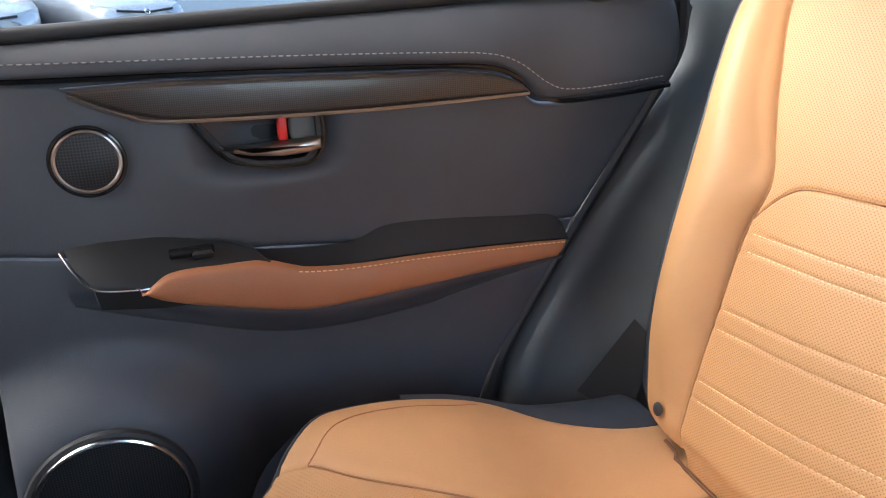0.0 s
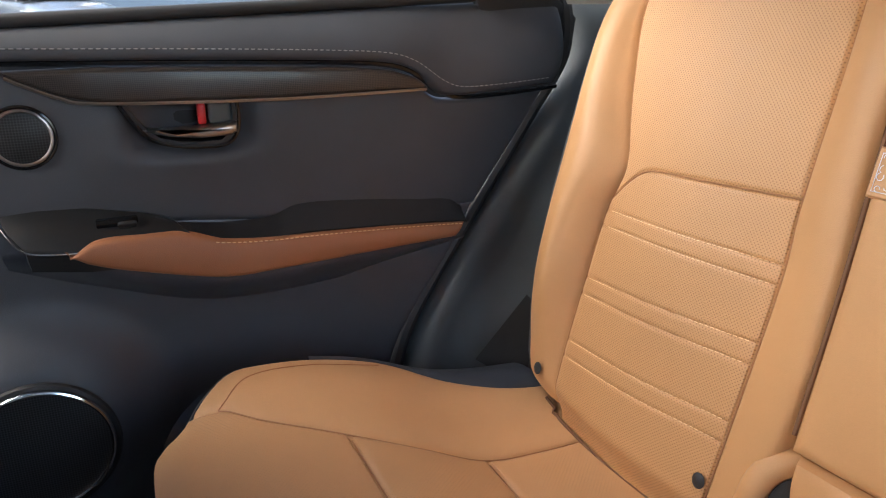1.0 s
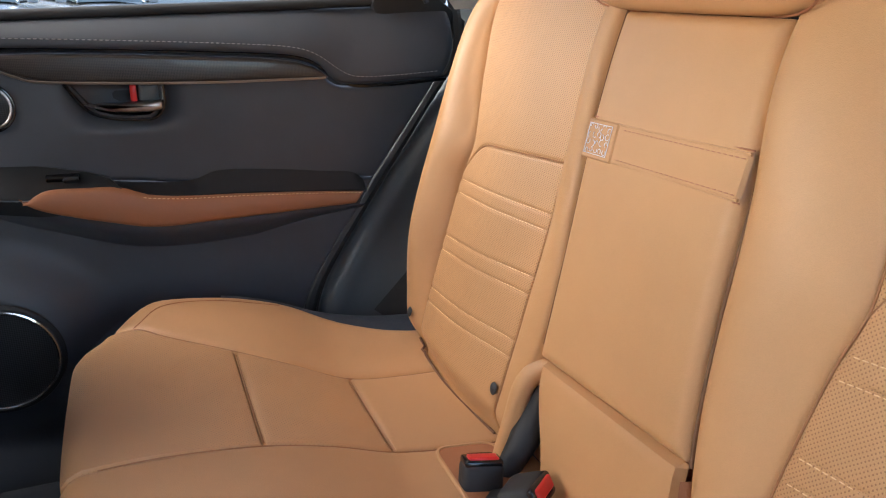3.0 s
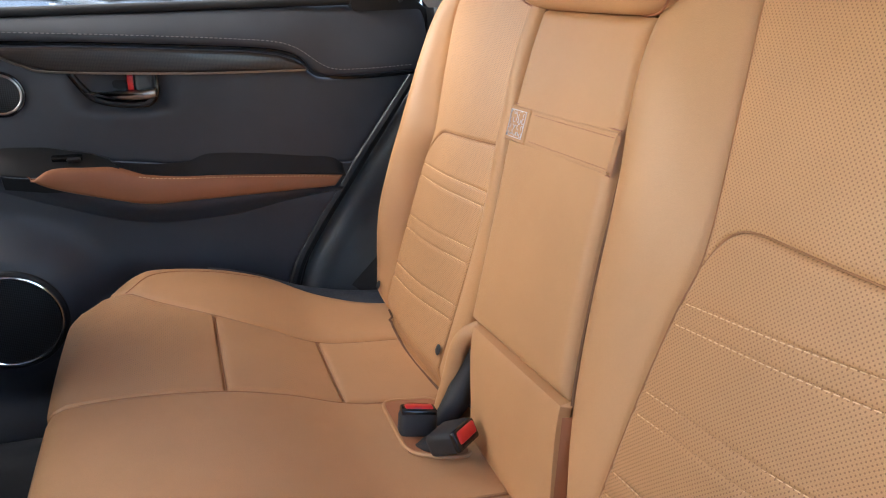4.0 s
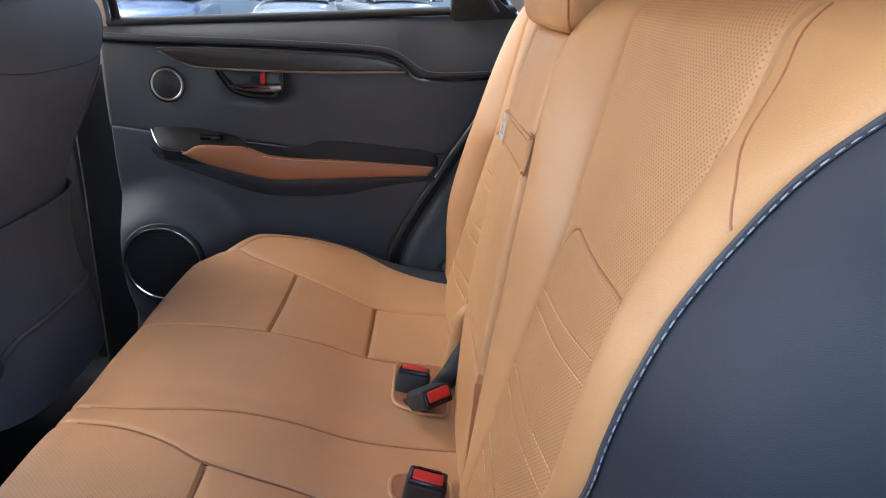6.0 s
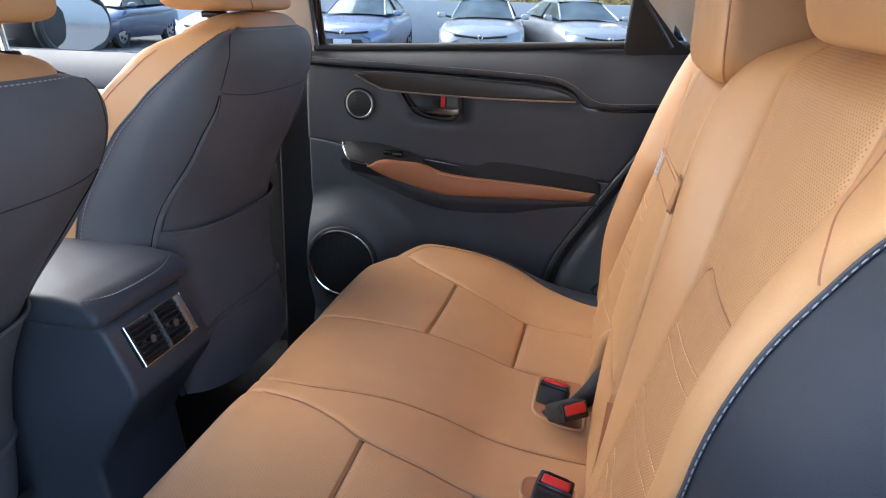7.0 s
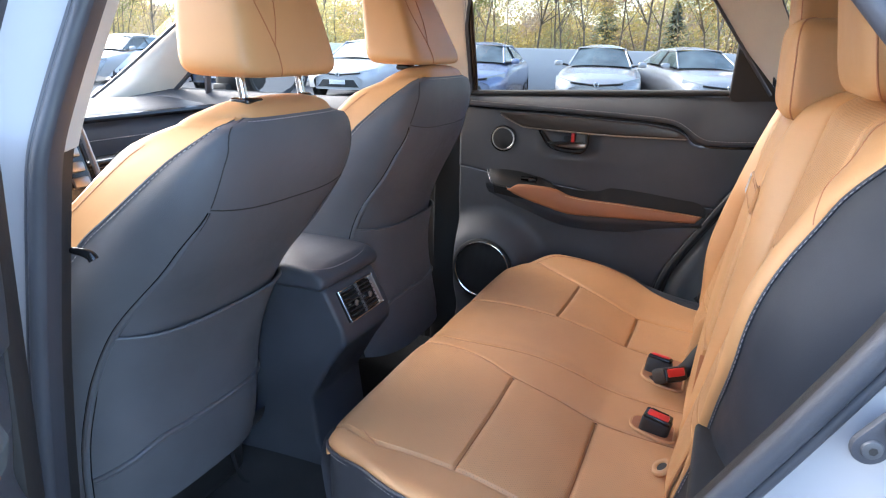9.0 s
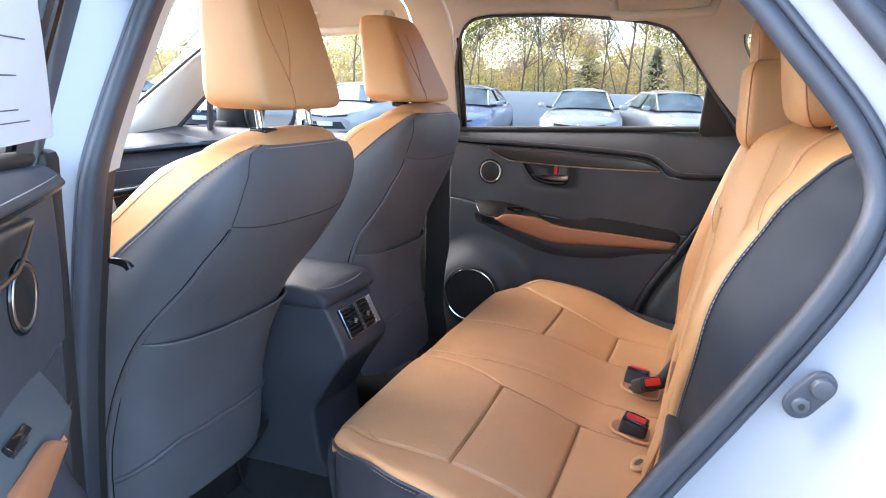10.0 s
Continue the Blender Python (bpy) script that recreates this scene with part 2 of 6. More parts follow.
def smooth_path(pts, n=60, closed=False):
    """Catmull-Rom points through a polyline."""
    pts = [Vector(p) for p in pts]
    k, out = len(pts), []
    segs = k if closed else k - 1
    for s in range(segs):
        p0 = pts[(s - 1) % k] if closed or s else pts[0]
        p1, p2 = pts[s], pts[(s + 1) % k]
        p3 = pts[(s + 2) % k] if closed or s + 2 < k else pts[-1]
        m = max(2, n // segs)
        for i in range(m):
            t = i / m
            out.append(0.5 * (2 * p1 + (p2 - p0) * t + (2 * p0 - 5 * p1 + 4 * p2 - p3) * t * t + (3 * p1 - p0 - 3 * p2 + p3) * t**3))
    if not closed:
        out.append(pts[-1])
    return out


def stitches(path, length=0.0045, gap=0.0025, r=0.0007):
    """A row of short thread stitches along a path."""
    bm = bmesh.new()
    path = [Vector(p) for p in path]
    seg, at, run = 0, path[0].copy(), 0.0
    cum = [0.0]
    for a, b in zip(path, path[1:]):
        cum.append(cum[-1] + (b - a).length)

    def pos(s):
        for i in range(len(cum) - 1):
            if s <= cum[i + 1]:
                return path[i].lerp(path[i + 1], (s - cum[i]) / max(1e-9, cum[i + 1] - cum[i]))
        return path[-1]
    s = 0.0
    while s + length < cum[-1]:
        tube(bm, [pos(s), pos(s + length / 2), pos(s + length)], [r * 0.7, r, r * 0.7], 5)
        s += length + gap
    return bm


def prism(poly, t0, t1, to3, bevel=0.0, seg=2):
    """A flat polygon (2D) given thickness t0..t1; to3(u, v, t) -> world."""
    bm = bmesh.new()
    lo = [bm.verts.new(to3(u, v, t0)) for u, v in poly]
    hi = [bm.verts.new(to3(u, v, t1)) for u, v in poly]
    bm.faces.new(lo[::-1])
    top = bm.faces.new(hi)
    n = len(poly)
    for i in range(n):
        bm.faces.new((lo[i], lo[(i + 1) % n], hi[(i + 1) % n], hi[i]))
    bmesh.ops.recalc_face_normals(bm, faces=bm.faces)
    if bevel:
        bmesh.ops.bevel(bm, geom=list(top.edges), offset=bevel, segments=seg, profile=0.5, affect="EDGES")
    return bm


def box(cx, cy, cz, sx, sy, sz, bevel=0.0, seg=2, rot=None):
    bm = bmesh.new()
    bmesh.ops.create_cube(bm, size=1.0)
    bmesh.ops.scale(bm, vec=(sx, sy, sz), verts=bm.verts)
    if bevel:
        bmesh.ops.bevel(bm, geom=list(bm.edges), offset=bevel, segments=seg, profile=0.5, affect="EDGES")
    if rot is not None:
        bm.transform(rot)
    bmesh.ops.translate(bm, vec=(cx, cy, cz), verts=bm.verts)
    return bm


def disc(centre, normal, r, rings=6, n=40, dome=0.0, inner=0.0):
    """A round plate with UVs in metres."""
    z = Vector(normal).normalized()
    x = z.orthogonal().normalized()
    y = z.cross(x)
    c = Vector(centre)
    return grid(lambda a, b: c + (x * math.cos(2 * math.pi * a) + y * math.sin(2 * math.pi * a)) * lerp(inner, r, b) + z * dome * (1 - b * b), n, rings,
                lambda a, b: (math.cos(2 * math.pi * a) * r * b, math.sin(2 * math.pi * a) * r * b))


def ring(centre, normal, r, rad, n=48, flat=1.0):
    z = Vector(normal).normalized()
    x = z.orthogonal().normalized()
    y = z.cross(x)
    c = Vector(centre)
    return tube_bm([c + (x * math.cos(2 * math.pi * i / n) + y * math.sin(2 * math.pi * i / n)) * r for i in range(n)], rad, 8, closed=True)


def round_poly(poly, r, seg=5):
    """Rounds the corners of a 2D polygon."""
    out, n = [], len(poly)
    for i in range(n):
        p0, p, p1 = Vector(poly[i - 1]), Vector(poly[i]), Vector(poly[(i + 1) % n])
        rr = min(r, (p0 - p).length * 0.45, (p1 - p).length * 0.45)
        a, b = p + (p0 - p).normalized() * rr, p + (p1 - p).normalized() * rr
        for k in range(seg + 1):
            t = k / seg
            out.append(tuple(a * (1 - t) ** 2 + p * 2 * t * (1 - t) + b * t * t))
    return out

# ---- car shell, passenger side ----
side_y = interp([(0.40, 0.76), (1.0, 0.77), (1.1, 0.765), (1.215, 0.748), (1.4, 0.69), (1.5, 0.655), (1.56, 0.60), (1.597, 0.52)])
zt_rear = interp([(-0.308, 1.40), (-0.30, 1.45), (-0.275, 1.505), (-0.229, 1.534), (-0.1, 1.541), (0.017, 1.541), (0.2, 1.528), (0.28, 1.514), (0.32, 1.492), (0.386, 1.402), (0.43, 1.338), (0.495, 1.246)])
zt_front = interp([(-1.25, 1.34), (-1.15, 1.40), (-1.0, 1.45), (-0.786, 1.485), (-0.612, 1.512), (-0.50, 1.510), (-0.46, 1.495), (-0.442, 1.46), (-0.436, 1.40)])


def sill_z(x):
    return 1.228 + 0.0437 * x


def trim_panel(name, label, base, uL, uR, v0, v1, material, nu=24, nv=16, kind="structure", **kw):
    ob = part(name, panel(base, uL, uR, v0, v1, nu, nv, **kw), material)
    return tagged(ob, label, "car trim", kind=kind)


def side_in(u, v):
    return (u, side_y(v) - 0.012, v)


trim_panel("trim_window_header_rear", "beige moulded trim above the rear side window", side_in, const(-0.308), const(0.495), lambda a: zt_rear(lerp(-0.308, 0.495, a)), const(1.598), m_beige, 60, 14, edges=(0, 0, 1, 0))
trim_panel("trim_window_header_front", "beige moulded trim above the front side window", side_in, const(-1.25), const(-0.436), lambda a: zt_front(lerp(-1.25, -0.436, a)), const(1.598), m_beige, 50, 14, edges=(0, 0, 1, 0))
trim_panel("trim_pillar_middle", "beige middle pillar trim between the side windows", lambda u, v: (u, side_y(v) - 0.016 - 0.012 * math.sin(math.pi * min(1, max(0, (u + 0.436) / 0.128))), v), const(-0.436), const(-0.308), const(1.13), const(1.598), m_beige, 10, 24, edges=(1, 1, 0, 0))
trim_panel("trim_pillar_middle_lower", "black lower middle pillar trim", lambda u, v: (u, side_y(v) - 0.014, v), const(-0.43), const(-0.325), const(0.40), const(1.13), m_hard, 8, 12)
def bar_loop(name, label, pts, r, material, n=90, closed=False, kind="structure"):
    return tagged(part(name, tube_bm(smooth_path(pts, n, closed), r, 8, closed), material), label, "trim", kind=kind)


def rear_pillar(u, v):
    return (u, side_y(v) - 0.02 - 0.07 * sstep(0.50, 0.95, u), v)


q_front = lambda v: 0.486 + 0.5 * max(0.0, 1.478 - v)
for u0, u1, v0, v1 in ((lambda v: 0.480 + 0.9 * max(0.0, 1.31 - v), const(1.15), 1.235, 1.405), (const(0.480), q_front, 1.405, 1.495), (const(0.84), const(1.15), 1.405, 1.495), (const(0.480), const(1.15), 1.495, 1.598)):
    trim_panel("trim_pillar_rear", "beige rear pillar trim behind the side window", rear_pillar, u0, u1, const(v0), const(v1), m_beige, 14, 10, edges=(0, 0, 0, 0))
qp = tagged(part("window_quarter_far", grid(lambda a, b: tuple(Vector(rear_pillar(lerp(q_front(lerp(1.40, 1.50, b)) - 0.004, 0.85, a), lerp(1.40, 1.50, b))) + Vector((0, 0.02, 0))), 8, 6), m_privacy), "tinted quarter glass in the rear pillar", "car window", kind="structure")
qp.visible_shadow = False
bar_loop("trim_quarter_seal", "thin black seal round the quarter glass", [tuple(Vector(rear_pillar(q_front(v), v)) + Vector((0, 0.002, 0))) for v in (1.495, 1.47, 1.44, 1.405)] + [tuple(Vector(rear_pillar(u, 1.405)) + Vector((0, 0.002, 0))) for u in (0.56, 0.65, 0.75)], 0.0025, m_rubber, 40)
trim_panel("trim_pillar_rear_near", "beige rear pillar trim behind the near backrest", lambda u, v: (u, -side_y(v) + 0.03, v), const(0.62), const(1.15), const(1.10), const(1.598), m_beige, 8, 8, edges=(0, 0, 0, 0))


rear_loop = [(x, side_y(zt_rear(x)) - 0.016, zt_rear(x)) for x in [-0.308 + 0.803 * (i / 40) for i in range(41)]]
bar_loop("trim_window_seal_rear", "thin black rubber seal round the rear side window", [(-0.308, side_y(1.22) - 0.016, 1.215), (-0.308, side_y(1.31) - 0.016, 1.31)] + rear_loop, 0.0045, m_rubber)
front_loop = [(x, side_y(zt_front(x)) - 0.016, zt_front(x)) for x in [-1.25 + 0.814 * (i / 30) for i in range(31)]]
bar_loop("trim_window_seal_front", "thin black rubber seal round the front side window", front_loop + [(-0.436, side_y(1.3) - 0.016, 1.3), (-0.436, side_y(1.2) - 0.016, 1.19)], 0.0045, m_rubber)

# front pillar beside the windscreen
lo = [Vector((-1.70, 0.775, 1.04)), Vector((-1.447, 0.765, 1.150)), Vector((-1.25, 0.725, 1.290)), Vector((-1.0, 0.66, 1.452)), Vector((-0.8, 0.62, 1.53))]
hi = [Vector((-1.80, 0.72, 1.10)), Vector((-1.613, 0.715, 1.212)), Vector((-1.40, 0.665, 1.325)), Vector((-1.15, 0.60, 1.455)), Vector((-0.95, 0.55, 1.555))]
lo, hi = smooth_path(lo, 32), smooth_path(hi, 32)


def a_pillar(a, b):
    i = min(len(lo) - 1, int(round(a * (len(lo) - 1))))
    p = lo[i].lerp(hi[i], b)
    return p + Vector((0.012, -0.035, 0.01)) * math.sin(math.pi * b)


tagged(part("trim_pillar_front", grid(a_pillar, len(lo) - 1, 8), m_beige), "beige front pillar trim beside the windscreen", "car trim", kind="structure")
tagged(part("trim_pillar_front_seal", tube_bm([p + Vector((0, -0.005, -0.004)) for p in lo], 0.007, 6), m_rubber), "black seal along the front pillar", "trim", kind="structure")

tagged(part("trim_windscreen_seal", tube_bm([p + Vector((0.004, -0.012, -0.002)) for p in hi], 0.006, 6), m_rubber), "black seal between the front pillar and the windscreen", "trim", kind="structure")
tagged(part("wall_body_side", grid(lambda a, b: (lerp(-1.72, 1.1, a), 0.815, lerp(0.36, 1.17, b)), 8, 4), m_hard), "dark inner body side behind the doors", "car body", kind="structure")

# headliner and floor
tagged(part("ceiling", grid(lambda a, b: (lerp(-1.0, 1.2, a), lerp(-0.60, 0.53, b), 1.592 + 0.035 * math.sin(math.pi * b) * math.sin(math.pi * min(1, 0.15 + a * 0.8))), 20, 14), m_liner), "beige cloth headliner", "headliner", kind="structure")
tagged(part("roof", grid(lambda a, b: (lerp(-1.05, 1.25, a), lerp(-0.64, 0.66, b), 1.615 + 0.05 * math.sin(math.pi * b) * math.sin(math.pi * min(1, 0.15 + a * 0.8))), 20, 14), m_white), "white painted car roof", "car roof", kind="structure")


def floor_z(x, y):
    tun = 0.07 * (1 - sstep(0.10, 0.22, abs(y)))
    return 0.40 + tun + 0.006 * math.sin(x * 9 + y * 4)


tagged(part("floor", grid(lambda a, b: (lerp(-1.7, 0.75, a), lerp(-0.74, 0.83, b), floor_z(lerp(-1.7, 0.75, a), lerp(-0.74, 0.83, b))), 50, 40), m_carpet), "black carpet of the footwell", "carpet", kind="structure")
tagged(part("wall_firewall", box(-1.72, 0, 0.75, 0.03, 1.5, 0.75), m_hard, smooth=False), "dark bulkhead in front of the footwells", "bulkhead", kind="structure")
def hatch(y, z):
    b = (z - 0.6) / 1.0
    return (1.15 + 0.10 * math.sin(math.pi * b) - 0.3 * b * b, y, z)


tagged(part("wall_rear_hatch", grid(lambda a, b: hatch(lerp(-0.72, 0.72, a), lerp(0.6, 1.10, b)), 12, 8), m_beige), "closed tailgate with pale trim", "tailgate", kind="structure")
tagged(part("wall_rear_hatch_header", grid(lambda a, b: hatch(lerp(-0.72, 0.72, a), lerp(1.53, 1.60, b)), 12, 3), m_beige), "upper edge of the tailgate", "tailgate", kind="structure")
for y0, y1 in ((-0.72, -0.60), (0.60, 0.72)):
    tagged(part("wall_rear_hatch_side", grid(lambda a, b: hatch(lerp(y0, y1, a), lerp(1.10, 1.53, b)), 3, 8), m_beige), "side frame of the tailgate window", "tailgate", kind="structure")
hg = tagged(part("window_rear_hatch", grid(lambda a, b: hatch(lerp(-0.60, 0.60, a), lerp(1.10, 1.53, b)), 8, 8), m_privacy), "tinted rear window of the tailgate", "car window", kind="structure")
hg.visible_shadow = False
tagged(part("floor_luggage", box(0.85, 0.0, 0.78, 0.6, 1.3, 0.02, 0.004), m_carpet), "black luggage floor behind the seats", "luggage floor", kind="structure")

# ---- rear door with its trim panel ----
x_rear = interp([(0.45, 0.22), (0.60, 0.235), (0.675, 0.252), (0.757, 0.279), (0.933, 0.391), (1.02, 0.450), (1.111, 0.512), (1.150, 0.538), (1.20, 0.545), (1.26, 0.535)])
z_stitch = interp([(-0.36, 1.186), (-0.255, 1.181), (0.0, 1.174), (0.20, 1.166), (0.262, 1.160), (0.295, 1.148), (0.335, 1.121), (0.36, 1.112), (0.42, 1.112), (0.50, 1.117), (0.56, 1.122)])
SPK, TWT = (-0.237, 0.702), (-0.199, 1.092)


def pad_y(x, z):
    t = (z - z_stitch(x)) / max(0.02, sill_z(x) - z_stitch(x))
    return (x, 0.703 + 0.034 * max(0, t) ** 1.7 + 0.012 * sstep(0.85, 1.05, t), z)


def mid_y(x, z):
    y = 0.722 - 0.004 * math.sin((z - 0.97) * 14)
    cup = math.exp(-(abs((x + 0.012) / 0.068) ** 4)) * math.exp(-(abs((z - 1.098) / 0.036) ** 4))
    y += 0.024 * cup
    swell = math.exp(-((x + 0.012) / 0.095) ** 2 - ((z - 1.075) / 0.055) ** 2)
    return (x, y - 0.010 * swell * (1 - cup), z)


def low_y(x, z):
    d = math.hypot(x - SPK[0], z - SPK[1])
    y = 0.728 + 0.010 * sstep(0.95, 0.80, z)
    y -= 0.052 * (1 - sstep(0.088, 0.19, d))
    y -= 0.020 * sstep(0.10, 0.30, x) * sstep(0.60, 0.80, z) * (1 - sstep(0.86, 0.95, z))
    y -= 0.03 * (1 - sstep(0.45, 0.60, z))
    return (x, y, z)


mid_lo = interp([(-0.36, 1.004), (-0.298, 0.998), (-0.245, 0.989), (-0.15, 0.975), (0.0, 0.965), (0.1, 0.955), (0.6, 0.935)])


def by_x(f, uL, uR):
    """Turns an edge height given over x into one over the panel's own 0..1."""
    return lambda a: f(lerp(uL, uR, a))


def rear_door(xf, at, label, far=True):
    D = thing("rear_door", at, label, "car door", "rear doors")

    def P(name, bm, m, par=None, lab="", smooth=True):
        return part(name, bm, m, D if par is None else par, lab, smooth, xf)
    uL, uR = -0.335, 0.54
    P("upper_pad", panel(pad_y, const(uL), lambda v: x_rear(v), by_x(z_stitch, uL, uR), by_x(sill_z, uL, uR), 70, 14, depth=0.010, r=0.014), m_soft, None, "black padded upper door trim")
    P("middle_panel", panel(mid_y, const(uL), lambda v: x_rear(v), by_x(mid_lo, uL, 0.45), by_x(lambda x: z_stitch(x) - 0.004, uL, uR), 110, 60, depth=0.008, r=0.010), m_soft)
    P("lower_panel", panel(low_y, const(uL), lambda v: x_rear(v), const(0.44), by_x(mid_lo, uL, 0.45), 80, 70, depth=0.006, r=0.008), m_soft)
    P("pad_stitching", stitches([(x, pad_y(x, z_stitch(x) + 0.014)[1] - 0.0012, z_stitch(x) + 0.013) for x in [uL + 0.02 + 0.83 * i / 120 for i in range(121)]], 0.005, 0.003, 0.0008), m_thread, None, "pale grey thread")
    P("pad_shadow_gap", tube_bm([(x, 0.716, z_stitch(x) - 0.003) for x in [uL + 0.865 * i / 80 for i in range(81)]], 0.0045, 6), m_gloss)

    def to(u, v, t):
        return (u, t, v)
    orn = [(-0.211, 1.168), (-0.19, 1.155), (-0.155, 1.139), (-0.125, 1.131), (-0.107, 1.128), (-0.08, 1.126), (0.10, 1.122), (0.312, 1.124), (0.30, 1.135), (0.285, 1.143), (0.257, 1.151), (0.20, 1.158), (0.0, 1.166), (-0.12, 1.169)]
    P("ornament", prism(orn, 0.718, 0.700, to, 0.006, 3), m_weave, None, "dark woven-look trim inlay")
    P("ornament_edge", tube_bm(smooth_path([(-0.205, 0.703, 1.161), (-0.155, 0.698, 1.138), (-0.107, 0.697, 1.1285), (0.10, 0.697, 1.1225), (0.305, 0.698, 1.1245)], 50), 0.0022, 6), m_satin, None, "thin satin metal edge")
    bez = [(-0.093, 1.126), (-0.084, 1.110), (-0.070, 1.090), (-0.056, 1.078), (-0.03, 1.070), (0.0, 1.067), (0.028, 1.068), (0.041, 1.078), (0.047, 1.095), (0.046, 1.124)]
    ibez = [(lerp(x, -0.012, 0.12), lerp(z, 1.104, 0.16)) for x, z in bez]
    bmz = bmesh.new()
    rings = [[bmz.verts.new((x, y, z)) for x, z in loop] for loop, y in ((bez, 0.716), (bez, 0.708), (ibez, 0.708), (ibez, 0.742))]
    for r0, r1 in zip(rings, rings[1:]):
        for i in range(len(bez) - 1):
            bmz.faces.new((r0[i], r0[i + 1], r1[i + 1], r1[i]))
    bmz.faces.new(rings[-1])
    bmesh.ops.recalc_face_normals(bmz, faces=bmz.faces)
    cup = P("handle_cup", bmz, m_hard, None, "black recessed cup behind the door handle")
    P("cup_edge", tube_bm(smooth_path([(x, 0.708, z) for x, z in bez], 50), 0.0028, 6), m_gloss, cup)
    P("handle", prism([(-0.070, 1.0925), (-0.03, 1.0915), (0.02, 1.094), (0.044, 1.097), (0.044, 1.083), (0.03, 1.079), (0.0, 1.078), (-0.035, 1.082), (-0.055, 1.087)], 0.722, 0.701, to, 0.006, 3), m_satin, None, "satin metal inside door handle")
    P("lock_knob", box(0.026, 0.722, 1.108, 0.032, 0.020, 0.030, 0.007, 3), m_grey, None, "dark grey lock knob")
    P("lock_tab", box(0.003, 0.719, 1.107, 0.010, 0.012, 0.026, 0.002), m_red, None, "red lock tab showing unlocked")
    tw = P("tweeter", ring((TWT[0], 0.715, TWT[1]), (0, 1, 0), 0.0315, 0.0024), m_satin, None, "round tweeter with a bright metal ring")
    P("tweeter_rim", ring((TWT[0], 0.716, TWT[1]), (0, 1, 0), 0.0355, 0.0025), m_gloss, tw)
    P("tweeter_grille", disc((TWT[0], 0.714, TWT[1]), (0, -1, 0), 0.0305, 5, 40, 0.004), m_grille, tw, "black perforated grille")
    sp = P("speaker", ring((SPK[0], 0.676, SPK[1]), (0, 1, 0), 0.083, 0.0032, 64), m_chrome, None, "round door speaker with a bright metal ring")
    P("speaker_grille", disc((SPK[0], 0.678, SPK[1]), (0, -1, 0), 0.081, 8, 56, 0.0), m_grille, sp, "black perforated grille")
    P("speaker_rim", ring((SPK[0], 0.682, SPK[1]), (0, 1, 0), 0.088, 0.006, 64), m_hard, sp)
    # armrest: black upper, switch panel, tan leather strip
    sw = [(-0.241, 1.002), (-0.20, 1.005), (-0.15, 1.002), (-0.075, 0.988), (-0.045, 0.978), (-0.030, 0.966), (-0.04, 0.952), (-0.15, 0.955), (-0.215, 0.965), (-0.232, 0.982)]
    bms = bmesh.new()
    top = [bms.verts.new((x, lerp(0.722, 0.682, sstep(1.005, 0.958, z)), z)) for x, z in sw]
    low = [bms.verts.new((lerp(x, -0.1, 0.03), 0.728 if z > 0.97 else 0.690, z - 0.028 if z < 0.97 else z - 0.004)) for x, z in sw]
    bms.faces.new(top)
    for i in range(len(sw)):
        bms.faces.new((top[i], top[(i + 1) % len(sw)], low[(i + 1) % len(sw)], low[i]))
    bmesh.ops.recalc_face_normals(bms, faces=bms.faces)
    bmesh.ops.bevel(bms, geom=[e for e in bms.edges if all(v in top for v in e.verts)], offset=0.003, segments=2, profile=0.5, affect="EDGES")
    # open door's panel is greyed to stand in for strong light on black
    s = P("switch_panel", bms, m_satinblack if far else m_grey, None, "black window switch panel")
    tip = Matrix.Rotation(radians(38), 4, "X")
    P("switch_well", box(-0.112, 0.704, 0.9815, 0.048, 0.010, 0.014, 0.002, rot=tip), m_gloss, s)
    P("window_switch", box(-0.101, 0.7005, 0.9805, 0.022, 0.010, 0.011, 0.002, rot=tip), m_hard, s)
    rocker = [Vector((-0.101, 0.7005, 0.9805)) + tip.to_3x3() @ Vector((0.0108 * a, -0.0052, 0.0052 * b)) for a, b in ((-1, 1), (-1, -1), (1, -1), (1, 1))]
    P("switch_rim", tube_bm(rocker, 0.0006, 6), m_chrome, s, "pale edge of the window switch")
    if far:
        P("switch_edge", tube_bm(smooth_path([(-0.243, 0.716, 0.998), (-0.232, 0.700, 0.980), (-0.215, 0.686, 0.963), (-0.18, 0.682, 0.957), (-0.15, 0.682, 0.9555)], 30), 0.0014, 6), m_chrome, s, "thin bright edge")
    sz0 = interp([(-0.172, 0.951), (-0.15, 0.937), (-0.10, 0.921), (0.0, 0.897), (0.04, 0.893), (0.10, 0.894), (0.20, 0.896), (0.33, 0.899), (0.37, 0.900)])
    sz1 = interp([(-0.172, 0.953), (-0.141, 0.970), (-0.09, 0.970), (-0.045, 0.967), (-0.01, 0.955), (0.007, 0.950), (0.06, 0.944), (0.15, 0.940), (0.30, 0.931), (0.37, 0.926)])
    def strip(x, z):
        t = (z - sz0(x)) / max(0.004, sz1(x) - sz0(x))
        return (x, 0.680 + 0.014 * sstep(-0.1, 0.37, x) - 0.004 * math.sin(math.pi * min(1, max(0, t))), z)
    P("armrest_strip", panel(strip, const(-0.172), lambda v: 0.352 + 0.62 * (v - 0.900), by_x(sz0, -0.172, 0.37), by_x(sz1, -0.172, 0.37), 90, 16, depth=0.008, r=0.008), m_strip_shade, None, "reddish tan leather armrest facing")
    P("armrest_stitching", stitches([strip(x, sz1(x) - 0.004) for x in [0.0 + 0.362 * i / 60 for i in range(61)]], 0.0045, 0.0025, 0.0008), m_tanthread, None, "tan thread")
